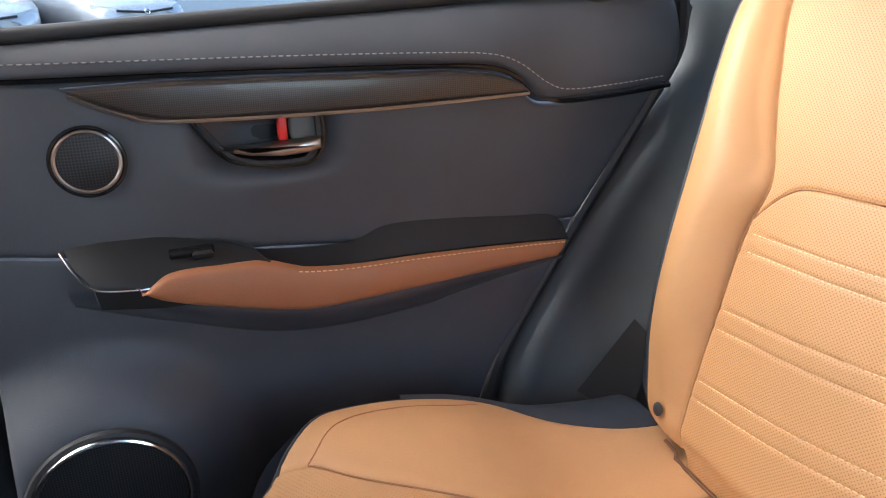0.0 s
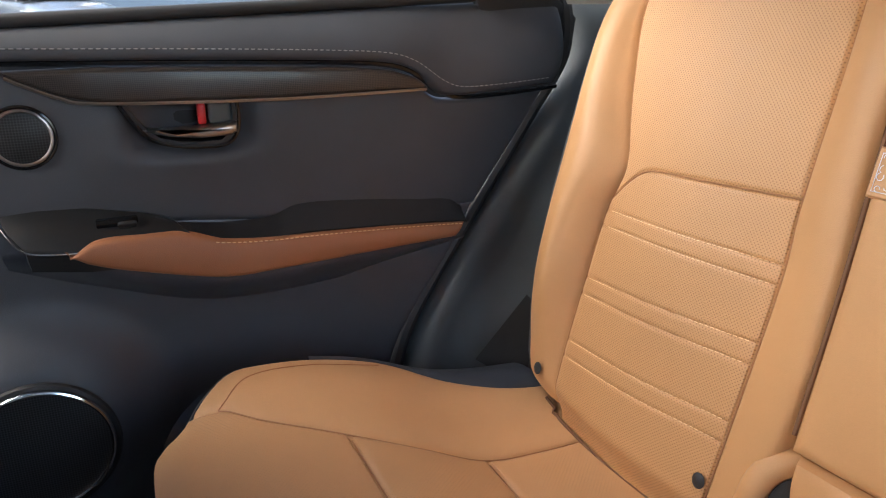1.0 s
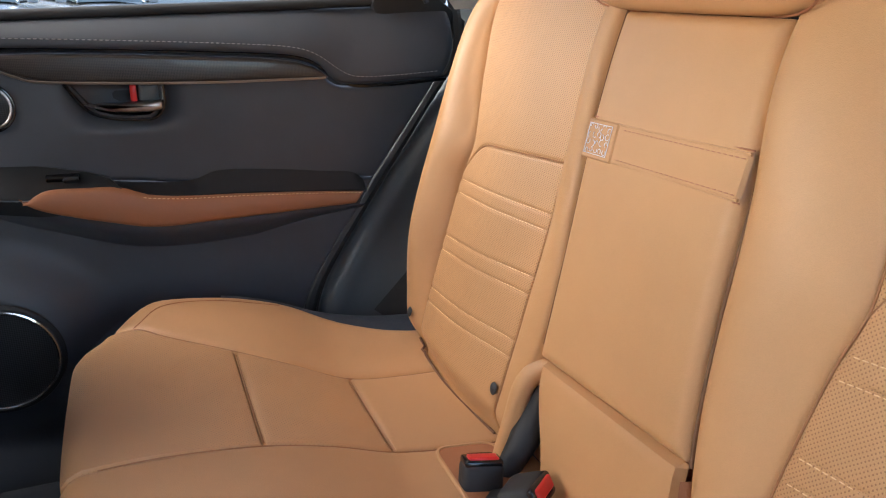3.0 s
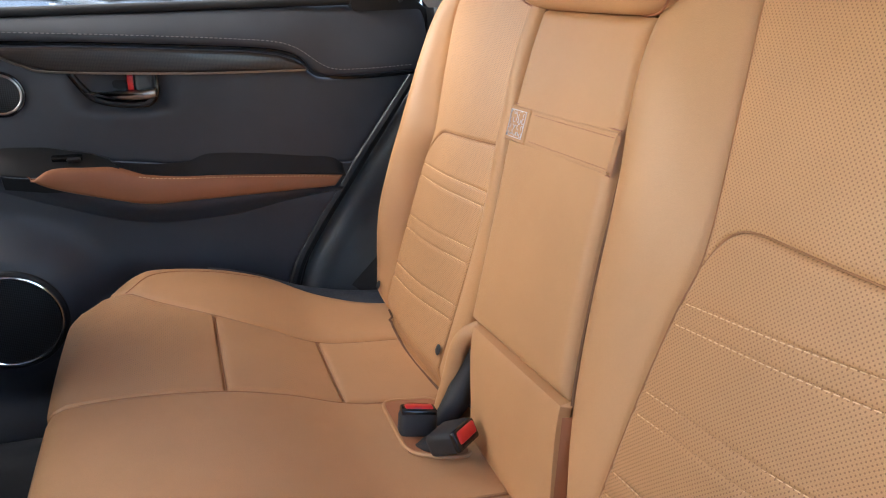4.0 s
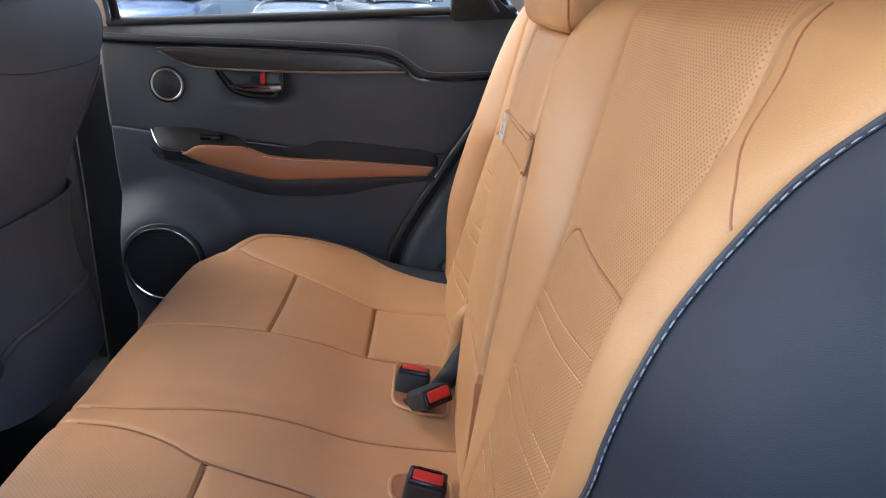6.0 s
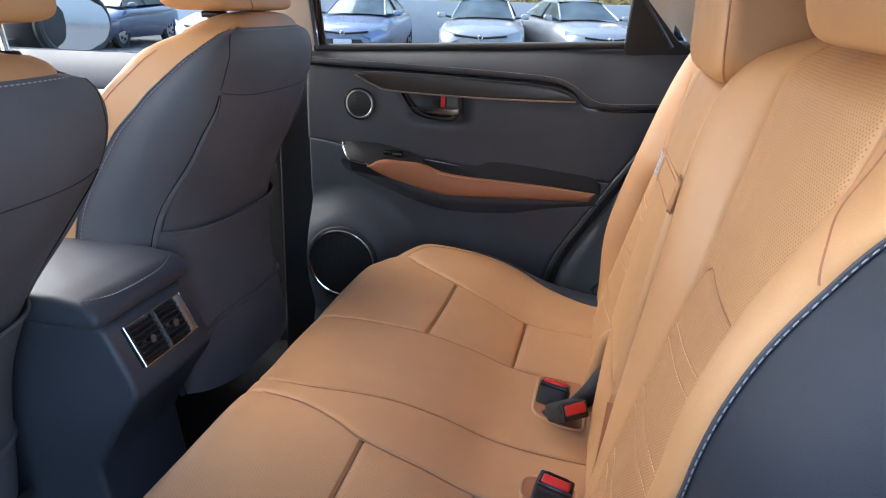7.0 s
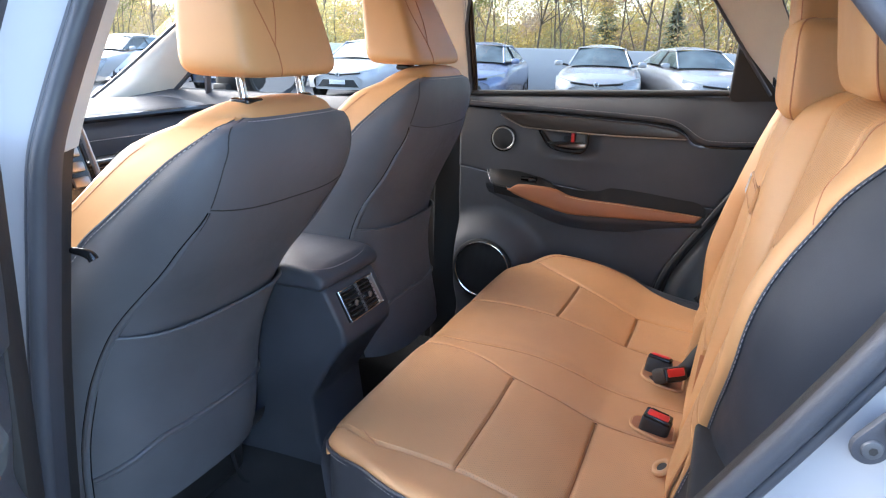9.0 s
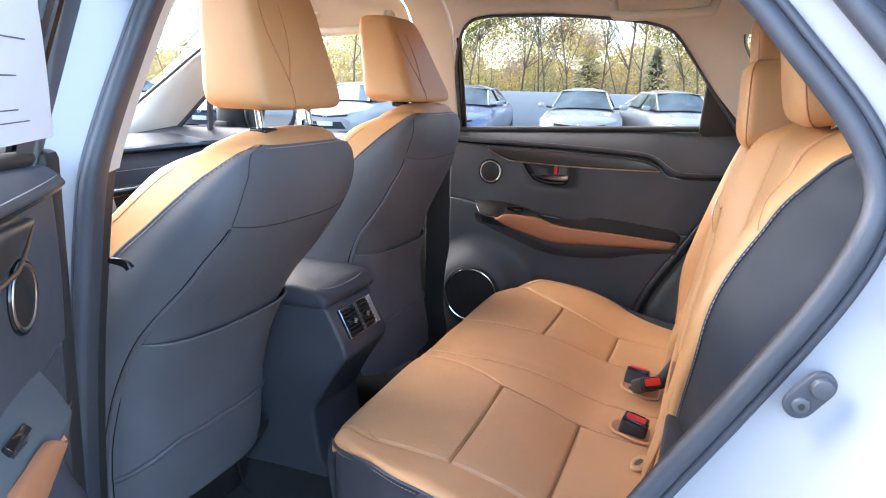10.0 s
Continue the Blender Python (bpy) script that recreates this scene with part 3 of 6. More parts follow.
    az1 = interp([(-0.05, 0.970), (0.02, 0.962), (0.08, 0.962), (0.118, 0.975), (0.20, 0.972), (0.30, 0.961), (0.352, 0.955), (0.375, 0.940)])
    def armtop(x, v):
        return (x, lerp(0.690 + 0.012 * sstep(-0.1, 0.37, x), 0.722, v ** 0.7), lerp(sz1(x) - 0.004, az1(x), 0.9 * v ** 0.75 + 0.1 * v))
    P("armrest_top", panel(armtop, const(-0.05), const(0.376), const(0.0), const(1.0), 60, 14, depth=0.004, r=0.006), m_hard, None, "black leather armrest top")
    def under(x, v):
        lo = interp([(-0.24, 0.930), (-0.15, 0.895), (0.0, 0.850), (0.2, 0.855), (0.37, 0.885)])(x)
        up = lerp(0.965, sz0(x), sstep(-0.20, -0.15, x))
        return (x, lerp(0.728, 0.692 + 0.010 * sstep(-0.1, 0.37, x), math.sin(v * math.pi / 2) ** 1.2), lerp(lo, up, v))
    P("armrest_underside", grid(lambda a, b: under(lerp(-0.24, 0.37, a), b), 60, 12), m_soft, None, "black underside of the armrest")
    # window
    out = [(-0.305, 1.205), (-0.305, 1.40), (-0.275, 1.505), (-0.2, 1.536), (0.017, 1.545), (0.2, 1.530), (0.30, 1.515), (0.41, 1.375), (0.402, 1.235)]
    gb = bmesh.new()
    gb.faces.new([gb.verts.new((x, side_y(z) + 0.006, z)) for x, z in out])
    g = P("window_pane", gb, m_privacy, None, "lightly tinted window glass")
    g.visible_shadow = False
    qb = prism([(0.398, 1.240), (0.408, 1.378), (0.432, 1.345), (0.505, 1.262), (0.575, 1.215), (0.575, 1.19), (0.42, 1.19)], 0.0, -0.012, lambda u, v, t: (u, side_y(v) - 0.002 + t, v), 0.003)
    P("quarter_cover", qb, m_hard, None, "black plastic corner cover of the window frame")
    P("glass_divider", tube_bm([(0.400, side_y(1.24) - 0.006, 1.235), (0.409, side_y(1.376) - 0.006, 1.376)], 0.005, 6), m_rubber)
    P("waist_seal", tube_bm([(-0.315 + 0.85 * i / 10, side_y(1.22) - 0.010, sill_z(-0.315 + 0.85 * i / 10) + 0.001) for i in range(11)], 0.0085, 10), m_hard, None, "black rubber waist seal below the glass")
    P("window_sash", grid(lambda a, b: (lerp(-0.307, -0.288, a), side_y(lerp(1.214, 1.485, b)) - 0.008 - 0.005 * math.sin(math.pi * a), lerp(1.214, 1.485, b)), 6, 16), m_gloss, None, "black upright sash of the window frame")
    P("sash_lip", tube_bm([(-0.2885, side_y(z) - 0.009, z) for z in [1.214 + 0.27 * i / 12 for i in range(13)]], 0.0018, 6), m_rubber)
    # outer skin
    ob = grid(lambda a, b: (lerp(-0.39, 0.50, a), 0.86 - 0.05 * b * b, lerp(0.42, 1.21, b)), 10, 10)
    P("outer_skin", ob, m_white, None, "white painted outer door skin")
    fr = [(-0.345, 0.775, 1.21), (-0.335, side_y(1.35) + 0.02, 1.37), (-0.31, side_y(1.5) + 0.02, 1.50), (-0.22, side_y(1.54) + 0.02, 1.556), (0.0, side_y(1.55) + 0.02, 1.563), (0.2, side_y(1.54) + 0.02, 1.55), (0.32, side_y(1.52) + 0.02, 1.52), (0.44, side_y(1.37) + 0.02, 1.37), (0.53, 0.775, 1.23)]
    P("window_frame", tube_bm(smooth_path(fr, 70), 0.016, 8), m_gloss, None, "black window frame")
    if not far:
        P("door_edge", box(-0.362, 0.79, 0.82, 0.05, 0.13, 0.80, 0.01), m_hard, None, "black sealed front edge of the open door")
    return D


rear_door(None, (0.0, 0.76, 0.44), "closed rear door with black trim and tan armrest facing")

# seals and side trim behind the far door
tagged(part("trim_door_seal", tube_bm(smooth_path([(x_rear(z) + 0.014, 0.738, z) for z in [0.46 + 0.8 * i / 24 for i in range(25)]], 60), 0.011, 8), m_hard), "black rubber door seal", "seal", kind="structure")


def arch(u, v):
    x = x_rear(v) + 0.024 + u
    return (x, 0.742 - 0.028 * math.sin(min(1, u / 0.05) * math.pi / 2) - 0.11 * sstep(0.06, 0.26, u) + 0.03 * sstep(1.0, 1.2, v), v)


tagged(part("trim_wheel_arch", panel(arch, const(0.0), const(0.45), const(0.55), const(1.262), 36, 40, edges=(1, 0, 0, 0), depth=0.012, r=0.015), m_grey), "dark grey side trim beside the rear seat", "car trim", kind="structure")
B = thing("seat_belt", (0.40, 0.63, 0.74), "black seat belt webbing hanging beside the backrest", "seat belt")
part("webbing", grid(lambda a, b: (lerp(lerp(0.372, 0.440, a), lerp(0.462, 0.478, a), b), lerp(0.662, 0.632, a), lerp(lerp(0.705, 0.655, a), lerp(0.800, 0.775, a), b)), 6, 10), m_web, B)
part("anchor", box(0.412, 0.640, 0.675, 0.03, 0.045, 0.02, 0.006), m_hard, B)

# ---- rear bench: cushion ----
near_edge = interp([(-0.112, 0.455), (-0.105, 0.470), (-0.09, 0.490), (-0.07, 0.507), (-0.03, 0.533), (0.0, 0.552), (0.05, 0.574), (0.126, 0.590), (0.18, 0.604), (0.216, 0.606), (0.277, 0.590), (0.341, 0.567), (0.39, 0.556), (0.45, 0.55)])


def cush_edge(x, s):
    e = interp([(-0.112, 0.50), (-0.105, 0.53), (-0.09, 0.57), (-0.07, 0.595), (-0.03, 0.622), (0.02, 0.632), (0.10, 0.636), (0.216, 0.628), (0.277, 0.592), (0.341, 0.567), (0.39, 0.556), (0.45, 0.55)])(x)
    return e if s > 0 else near_edge(x)


cz = interp([(-0.15, 0.772), (-0.08, 0.779), (0.0, 0.779), (0.10, 0.768), (0.18, 0.748), (0.255, 0.722), (0.34, 0.708), (0.45, 0.700)])


def cush(u, v):
    """u: metres along the profile from the front's foot (0) over the nose; v: y."""
    y, s = v, (1 if v > 0 else -1)
    H, R = 0.211, 0.027           # straight front, nose radius
    x0 = -0.114
    if u < H:
        x, z0 = x0 + 0.03 * (1 - u / H), 0.542 + u
        k = 0.0
    elif u < H + R * math.pi / 2:
        t = (u - H) / R
        x, z0 = x0 + R * (1 - math.cos(t)), 0.542 + H + R * math.sin(t)
        k = 0.0
    else:
        x = x0 + R + (u - H - R * math.pi / 2)
        z0 = 0.78
    top = cz(x)
    z = min(z0, 0.78) + (top - 0.78) * sstep(H, H + R * 1.57, u)
    # gentle crown across, bolster rise, side roll
    ay = abs(y)
    z += (-0.006 + 0.024 * sstep(0.45, 0.60, ay) * sstep(-0.13, 0.0, x) + 0.012 * math.exp(-((ay - 0.10) / 0.14) ** 2)) * sstep(H, H + R * 1.57, u)
    # round the front corners in plan
    e = cush_edge(max(x, -0.105), s)
    over = ay - (e - 0.028)
    if over > 0:
        t = min(1, over / 0.028)
        z -= 0.016 * (1 - math.sqrt(max(0, 1 - t * t)))
    fr = sstep(0.45, 0.57, ay)
    x += 0.030 * fr * fr * (1 - sstep(H, H + 0.20, u))
    return (x, y, z)


U_TOP = 0.211 + 0.027 * math.pi / 2


def u_of(x):
    return U_TOP + (x + 0.114 - 0.027)


bench = thing("rear_seat_cushion", (0.12, 0.0, 0.42), "tan leather rear bench cushion with sewn panels", "car seat", "rear bench")
UE = u_of(0.43)


def cushion_panel(name, vL, vR, u0, u1, m, lab="", nu=40, nv=40, **kw):
    # here the panel's u runs across (y) and v runs along the profile
    return part(name, panel(lambda y, u: cush(u, y), vL, vR, const(u0), const(u1), nu, nv, flip=True, **kw), m, bench, lab)


SB, SI = 0.462, 0.198          # bolster seam, inner seam
x_of = lambda u: u - U_TOP - 0.114 + 0.027
seam_wide = interp([(-0.12, -0.086), (-0.07, -0.090), (0.0, -0.105), (0.05, -0.126), (0.10, -0.152), (0.20, -0.165), (0.45, -0.172)])
seam_near_c = lambda u: seam_wide(x_of(u))
seam_mid = lambda u: -0.036 - 0.020 * math.exp(-((x_of(u) + 0.02) / 0.10) ** 2)


def edge_at(s, inset=0.0):
    return lambda u: s * (cush_edge(max(-0.105, -0.114 + max(0.0, u - 0.211) * 0.6 if u < U_TOP else u - U_TOP + 0.027 - 0.114), s) - inset)


seam_bol = interp([(-0.12, 0.560), (-0.05, 0.545), (0.0, 0.515), (0.08, 0.476), (0.15, 0.442), (0.22, 0.416), (0.27, 0.410), (0.33, 0.414), (0.43, 0.420)])


def bol(s):
    if s > 0:
        return lambda u: seam_bol(x_of(max(u, U_TOP)))
    return lambda u: s * (SB - 0.03 * sstep(u_of(-0.02), u_of(-0.10), u) - 0.01 * sstep(u_of(0.28), u_of(0.40), u))


for s in (1, -1):
    side = "far" if s > 0 else "near"
    bolster = (bol(1), edge_at(1)) if s > 0 else (edge_at(-1), bol(-1))
    cushion_panel("cushion_bolster", *bolster, 0.0 if s > 0 else 0.226, UE, m_tanc, "", 24, 70, depth=0.008, r=0.014)
    a, b = (const(s * SI), bol(s)) if s > 0 else (bol(s), seam_near_c)
    for u0, u1 in ((0.0, u_of(0.100)), (u_of(0.100), u_of(0.256)), (u_of(0.256), UE)):
        cushion_panel("seat_panel", a, b, u0, u1, m_tancp, "", 30, 40 if u0 == 0 else 22, depth=0.007, r=0.009, puff=0.005)
cushion_panel("centre_panel", seam_mid, const(SI), 0.0, UE, m_tanc, "", 30, 60, depth=0.005, r=0.008)
cushion_panel("centre_border", seam_near_c, seam_mid, 0.0, UE, m_tanc, "", 14, 60, depth=0.005, r=0.008)
def cushion_seam(us, ys, drop=0.0022):
    part("sewn_seam", tube_bm([tuple(Vector(cush(u, y)) - Vector((0, 0, drop))) for u, y in zip(us, ys)], 0.0010, 6), m_seam, bench, "dark sewn seam")


run = [lerp(u_of(-0.075), UE - 0.02, i / 60) for i in range(61)]
cushion_seam(run, [seam_mid(u) for u in run])
cushion_seam(run, [seam_near_c(u) for u in run])
cushion_seam(run, [SI for u in run])
run = [lerp(u_of(-0.05), UE - 0.02, i / 60) for i in range(61)]
cushion_seam(run, [bol(1)(u) for u in run], 0.0026)
for s in (1, -1):
    for x in (0.100, 0.256):
        u = u_of(x)
        y0, y1 = (SI, bol(1)(u)) if s > 0 else (bol(-1)(u), seam_near_c(u))
        cushion_seam([u] * 31, [lerp(y0, y1, 0.04 + 0.92 * i / 30) for i in range(31)], 0.0034)
part("front_corner", grid(lambda a, b: tuple(Vector(cush(lerp(0.0, 0.229, b), lerp(edge_at(-1)(0.1), bol(-1)(0.1), a))) + Vector((-0.004, 0, 0))), 14, 6), m_black, bench, "black leather below the piping")
# black sides below the piping
for s in (1, -1):
    def wall(a, b, s=s):
        x = lerp(-0.104, 0.43, a)
        e = cush_edge(x, s) if x < 0.12 else lerp(cush_edge(0.12, s), 0.635, sstep(0.12, 0.2, x))
        top = cush(u_of(x), s * cush_edge(x, s))[2]
        return (x + 0.004, s * (e - 0.003 + 0.008 * math.sin(math.pi * min(1, b * 1.0)) - 0.03 * b), lerp(top + 0.001, 0.47, b))
    part("cushion_side", grid(wall, 40, 16), m_black, bench, "black leather cushion side")
    def shelf(a, b, s=s):
        x = lerp(0.10, 0.43, a)
        e0 = cush_edge(x, s) - 0.006
        e1 = max(0.645, e0 + 0.02)
        z = cush(u_of(x), s * cush_edge(x, s))[2]
        return (x, s * lerp(e0, e1, b), z + 0.001 - 0.004 * b + 0.012 * math.sin(math.pi * b))
    part("cushion_ledge", grid(shelf, 24, 8), m_black, bench, "black leather ledge behind the piping")
    path = [cush(u_of(x), s * (cush_edge(x, s) - 0.001)) for x in [-0.106 + 0.536 * i / 60 for i in range(61)]]
    part("piping", tube_bm(path, 0.003, 6), m_black, bench, "black piping")
    part("side_stitching", stitches([(p[0] + 0.002, p[1] + s * 0.0008, p[2] - 0.007) for p in path[2:]], 0.004, 0.003, 0.0007), m_thread, bench, "pale thread")
part("front_skirt", grid(lambda a, b: (-0.075 + 0.05 * (abs(2 * a - 1)) ** 6, lerp(-0.48, 0.50, a), lerp(0.55, 0.42, b)), 24, 4), m_black, bench)

# ---- rear backrests ----
def bx(z):
    return 0.398 + 0.282 * (z - 0.755)


outer_far = interp([(0.715, 0.44), (0.727, 0.50), (0.75, 0.533), (0.80, 0.546), (0.855, 0.553), (0.93, 0.558), (1.09, 0.574), (1.16, 0.584), (1.23, 0.590), (1.28, 0.575), (1.315, 0.54)])
outer_near = interp([(0.715, 0.40), (0.75, 0.405), (0.86, 0.432), (0.90, 0.450), (0.94, 0.472), (0.98, 0.502), (1.02, 0.525), (1.06, 0.535), (1.10, 0.540), (1.14, 0.541), (1.18, 0.547), (1.22, 0.565), (1.26, 0.590), (1.29, 0.615), (1.315, 0.61)])
inner_far = interp([(0.70, 0.168), (0.75, 0.160), (0.87, 0.136), (1.0, 0.135), (1.10, 0.140), (1.25, 0.146), (1.32, 0.16)])
inner_near = interp([(0.70, 0.180), (0.75, 0.172), (0.85, 0.130), (0.95, 0.110), (1.10, 0.100), (1.25, 0.082), (1.32, 0.10)])
seam_far = interp([(0.70, 0.470), (0.80, 0.478), (0.90, 0.480), (0.99, 0.480), (1.04, 0.468), (1.065, 0.473), (1.10, 0.488), (1.15, 0.506), (1.24, 0.526), (1.315, 0.50)])
seam_near = interp([(0.70, 0.375), (0.80, 0.392), (0.90, 0.418), (0.98, 0.456), (1.05, 0.470), (1.10, 0.470), (1.166, 0.462), (1.227, 0.471), (1.268, 0.474), (1.295, 0.468), (1.32, 0.460)])
seam_in = interp([(0.70, 0.198), (0.90, 0.200), (1.0, 0.207), (1.058, 0.216), (1.157, 0.198), (1.27, 0.174), (1.32, 0.172)])
seam_i = interp([(0.70, 0.202), (0.82, 0.203), (0.89, 0.204), (1.0, 0.207), (1.06, 0.214), (1.20, 0.220), (1.32, 0.23)])
bol_far = interp([(0.70, 0.004), (0.75, 0.008), (0.855, 0.028), (0.93, 0.036), (1.09, 0.030), (1.23, 0.012), (1.32, -0.02)])
bol_near = interp([(0.70, 0.0), (0.86, 0.003), (0.90, 0.009), (0.98, 0.0215), (1.02, 0.028), (1.06, 0.034), (1.10, 0.035), (1.14, 0.029), (1.18, 0.018), (1.22, 0.009), (1.26, -0.010), (1.30, -0.028), (1.32, -0.04)])


in_h = interp([(0.70, 0.002), (0.80, 0.006), (0.95, 0.020), (1.10, 0.036), (1.20, 0.044), (1.28, 0.03), (1.32, 0.0)])


ROWS_Z = ((0.991, 0.971), (0.902, 0.880), (0.817, 0.795))
TILT_FAR, TILT_NEAR = (0.014, 0.024, 0.026), (0.034, 0.026, 0.020)


def row_z(s, row, k, a):
    """Height of a sewn cross line: a runs 0..1 from the inner to the outer seam."""
    z = ROWS_Z[row][k]
    return z + TILT_FAR[row] * (1 - a) if s > 0 else z + 0.027 + 0.003 * row + TILT_NEAR[row] * a


def back_face(s):
    grooves = [(row, k) for row in range(3) for k in range(2)]
    outer_f, seam_f, bol_h = (outer_far, seam_far, bol_far) if s > 0 else (outer_near, seam_near, bol_near)

    def f(u, z):
        ay = u
        x = bx(z)
        o, sm = outer_f(z), seam_f(z)
        t = (ay - sm) / max(0.02, o - sm)
        if t > 0:
            rise = math.sin(min(1, t * 1.6) * math.pi / 2)
            x -= bol_h(z) * rise + 0.010 * math.sin(math.pi * min(1, t)) * sstep(0.75, 0.9, z)
            if t > 0.80:
                k = min(1, (t - 0.80) / 0.20)
                x += 0.008 * (1 - math.sqrt(max(0, 1 - k * k)))
        else:
            x -= 0.010 * math.exp(-((ay - 0.35) / 0.12) ** 2)
        si = (seam_i if s > 0 else seam_in)(z)
        ti = (si - ay) / max(0.02, si - (inner_far if s > 0 else inner_near)(z))
        if ti > 0:
            x -= in_h(z) * math.sin(min(1, ti * 1.25) * math.pi / 2)
            if ti > 0.8:
                x += 0.014 * (1 - math.sqrt(max(0, 1 - min(1, (ti - 0.8) / 0.2) ** 2)))
        # sewn cross grooves
        if t < 0 and ti < 0:
            for row, k in grooves:
                d = (z - row_z(s, row, k, (ay - si) / (sm - si))) / 0.0022
                if abs(d) < 3:
                    x += 0.0016 * math.exp(-d * d)
        # foot tucks back, top rolls over
        x += 0.025 * sstep(0.755, 0.70, z) + 0.07 * sstep(1.262, 1.33, z) ** 1.5
        return (x, s * ay, z)
    return f



def backrest(s, label):
    lift = 0.0 if s > 0 else 0.034
    seam_s = seam_i if s > 0 else seam_in

    def ins_top(a):
        if s > 0:
            return 1.050 + 0.018 * (1 - a) - 0.050 * max(0.0, 2 * a - 1) ** 7
        return 1.052 + lift * 1.25 - 0.050 * abs(2 * a - 1) ** 7

    T = thing("rear_bench_section", (0.45, s * 0.40, 0.70), label, "car seat", "rear bench")
    f = back_face(s)
    fl = s > 0
    inner_f, outer_f, seam_f = (inner_far, outer_far, seam_far) if s > 0 else (inner_near, outer_near, seam_near)

    def P(name, uL, uR, v0, v1, m, lab="", nu=26, nv=60, **kw):
        return part(name, panel(f, uL, uR, v0, v1, nu, nv, flip=fl, rim=(-0.96, 0, 0.27), **kw), m, T, lab)
    # base(u,z): u x z gives +x for s>0 reversed, so flip sets the outward side
    P("bolster", seam_f, outer_f, const(0.702), const(1.318), m_tan, "", 30, 90, depth=0.007, r=0.007)
    P("inner_border", inner_f, seam_s, const(0.705), const(1.322), m_tan, "", 18, 80, depth=0.007, r=0.007)
    P("lower_insert", seam_s, seam_f, const(0.698), ins_top, m_tanp, "perforated tan leather with sewn cross lines", 44, 230, depth=0.005, r=0.006, puff=0.003)
    P("upper_insert", seam_s, seam_f, ins_top, const(1.322), m_tanp, "perforated tan leather", 44, 60, depth=0.004, r=0.006, puff=0.003)
    for row in range(3):
        for k in range(2):
            line = []
            for i in range(41):
                a = i / 40
                z = row_z(s, row, k, a)
                u = lerp(seam_s(z) + 0.010, seam_f(z) - 0.010, a)
                p = f(u, z)
                line.append((p[0] - 0.0026, p[1], p[2]))
            part("cross_stitching", stitches(line, 0.0048, 0.0024, 0.0006), m_tanthread, T, "pale tan thread")
    def sewn(pts):
        part("sewn_seam", tube_bm([(p[0] + 0.0024, p[1], p[2]) for p in pts], 0.0011, 6), m_seam, T, "dark sewn seam")
    zs = [0.74 + 0.56 * i / 70 for i in range(71)]
    sewn([f(seam_s(z), z) for z in zs])
    sewn([f(seam_f(z), z) for z in zs if s > 0 or z < 1.09])
    if s < 0:
        part("seam_filler", tube_bm([(p[0] + 0.0046, p[1], p[2] - 0.0016) for p in [f(seam_f(z), z) for z in [1.09 + 0.23 * i / 50 for i in range(51)]]], 0.0048, 8), m_tan, T)
        second = interp([(1.184, 0.543), (1.207, 0.533), (1.231, 0.512), (1.26, 0.496), (1.288, 0.482)])
        part("bolster_seam", tube_bm([f(second(z), z) for z in [1.184 + 0.104 * i / 40 for i in range(41)]], 0.0009, 6), m_strip_shade, T)
    sewn([f(lerp(seam_s(ins_top(a)), seam_f(ins_top(a)), a), ins_top(a)) for a in [i / 50 for i in range(51)]])
    # dark tube paints the contact shade where backrest and cushion meet
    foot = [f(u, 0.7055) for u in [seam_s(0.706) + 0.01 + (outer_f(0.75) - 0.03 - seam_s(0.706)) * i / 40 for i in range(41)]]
    part("foot_crease_shade", tube_bm([(p[0] - 0.004, p[1], cush(u_of(p[0] - 0.004), p[1])[2] + 0.0025) for p in foot], 0.0022, 6), m_gap_shade, T, "painted shade line where the backrest meets the cushion")
    # black outer side, from the sewn edge back to the car's side
    def sidef(a, b):
        z = lerp(0.76, 1.312, a)
        p = f(outer_f(z) - 0.0005, z)
        wide = 0.655 if s < 0 else 0.625
        depth = 0.17 + 0.06 * a
        y = lerp(abs(p[1]), max(wide, abs(p[1]) + 0.02), math.sin(min(1, b * 1.5) * math.pi / 2) ** 0.8)
        return (p[0] + depth * b ** 1.15, s * y, z)
    part("side_panel", grid(sidef, 50, 20), m_side_dark, T, "black leather side with pale stitching")
    edge = [sidef(i / 80, 0.0) for i in range(81)]
    part("edge_piping", tube_bm([(x - 0.001, y, z) for x, y, z in edge], 0.0024, 6), m_black, T, "black piping")
    part("edge_stitching", stitches([(sidef(i / 80, 0.004)[0] - 0.0016, sidef(i / 80, 0.004)[1], sidef(i / 80, 0.004)[2]) for i in range(2, 81)], 0.0048, 0.0028, 0.0006), m_thread, T, "pale grey thread")
    # back and top closing sheet, inner cheek
    part("back_sheet", grid(lambda a, b: (bx(lerp(0.70, 1.30, b)) + 0.12 + 0.02 * b, s * lerp(0.12, 0.62 - 0.06 * b * b, a), lerp(0.70, 1.30, b)), 8, 12), m_hard, T)
    part("top_roll", grid(lambda a, b: (lerp(f(0.35, 1.320)[0] - 0.002, bx(1.3) + 0.14, b), s * lerp(0.14, 0.52, a), 1.319 - 0.020 * b * b + 0.004 * math.sin(math.pi * b)), 16, 8), m_tan, T)
    part("inner_cheek", grid(lambda a, b: (f(inner_f(lerp(0.705, 1.32, a)), lerp(0.705, 1.32, a))[0] + 0.006 + 0.12 * b, s * (inner_f(lerp(0.705, 1.32, a)) + 0.001), lerp(0.705, 1.32, a)), 30, 4), m_tan, T)
    for y, z in (((0.507, 0.763), (0.212, 0.775)) if s > 0 else ()):
        p = f(y, z)
        b = disc((p[0] - 0.004, p[1], p[2]), (-1, 0, 0.3), 0.0085, 4, 20, 0.003)
        part("cap", b, m_hard, T, "small dark round cap")
    return T


backrest(1, "tan leather outer rear backrest with perforated centre and sewn cross lines")
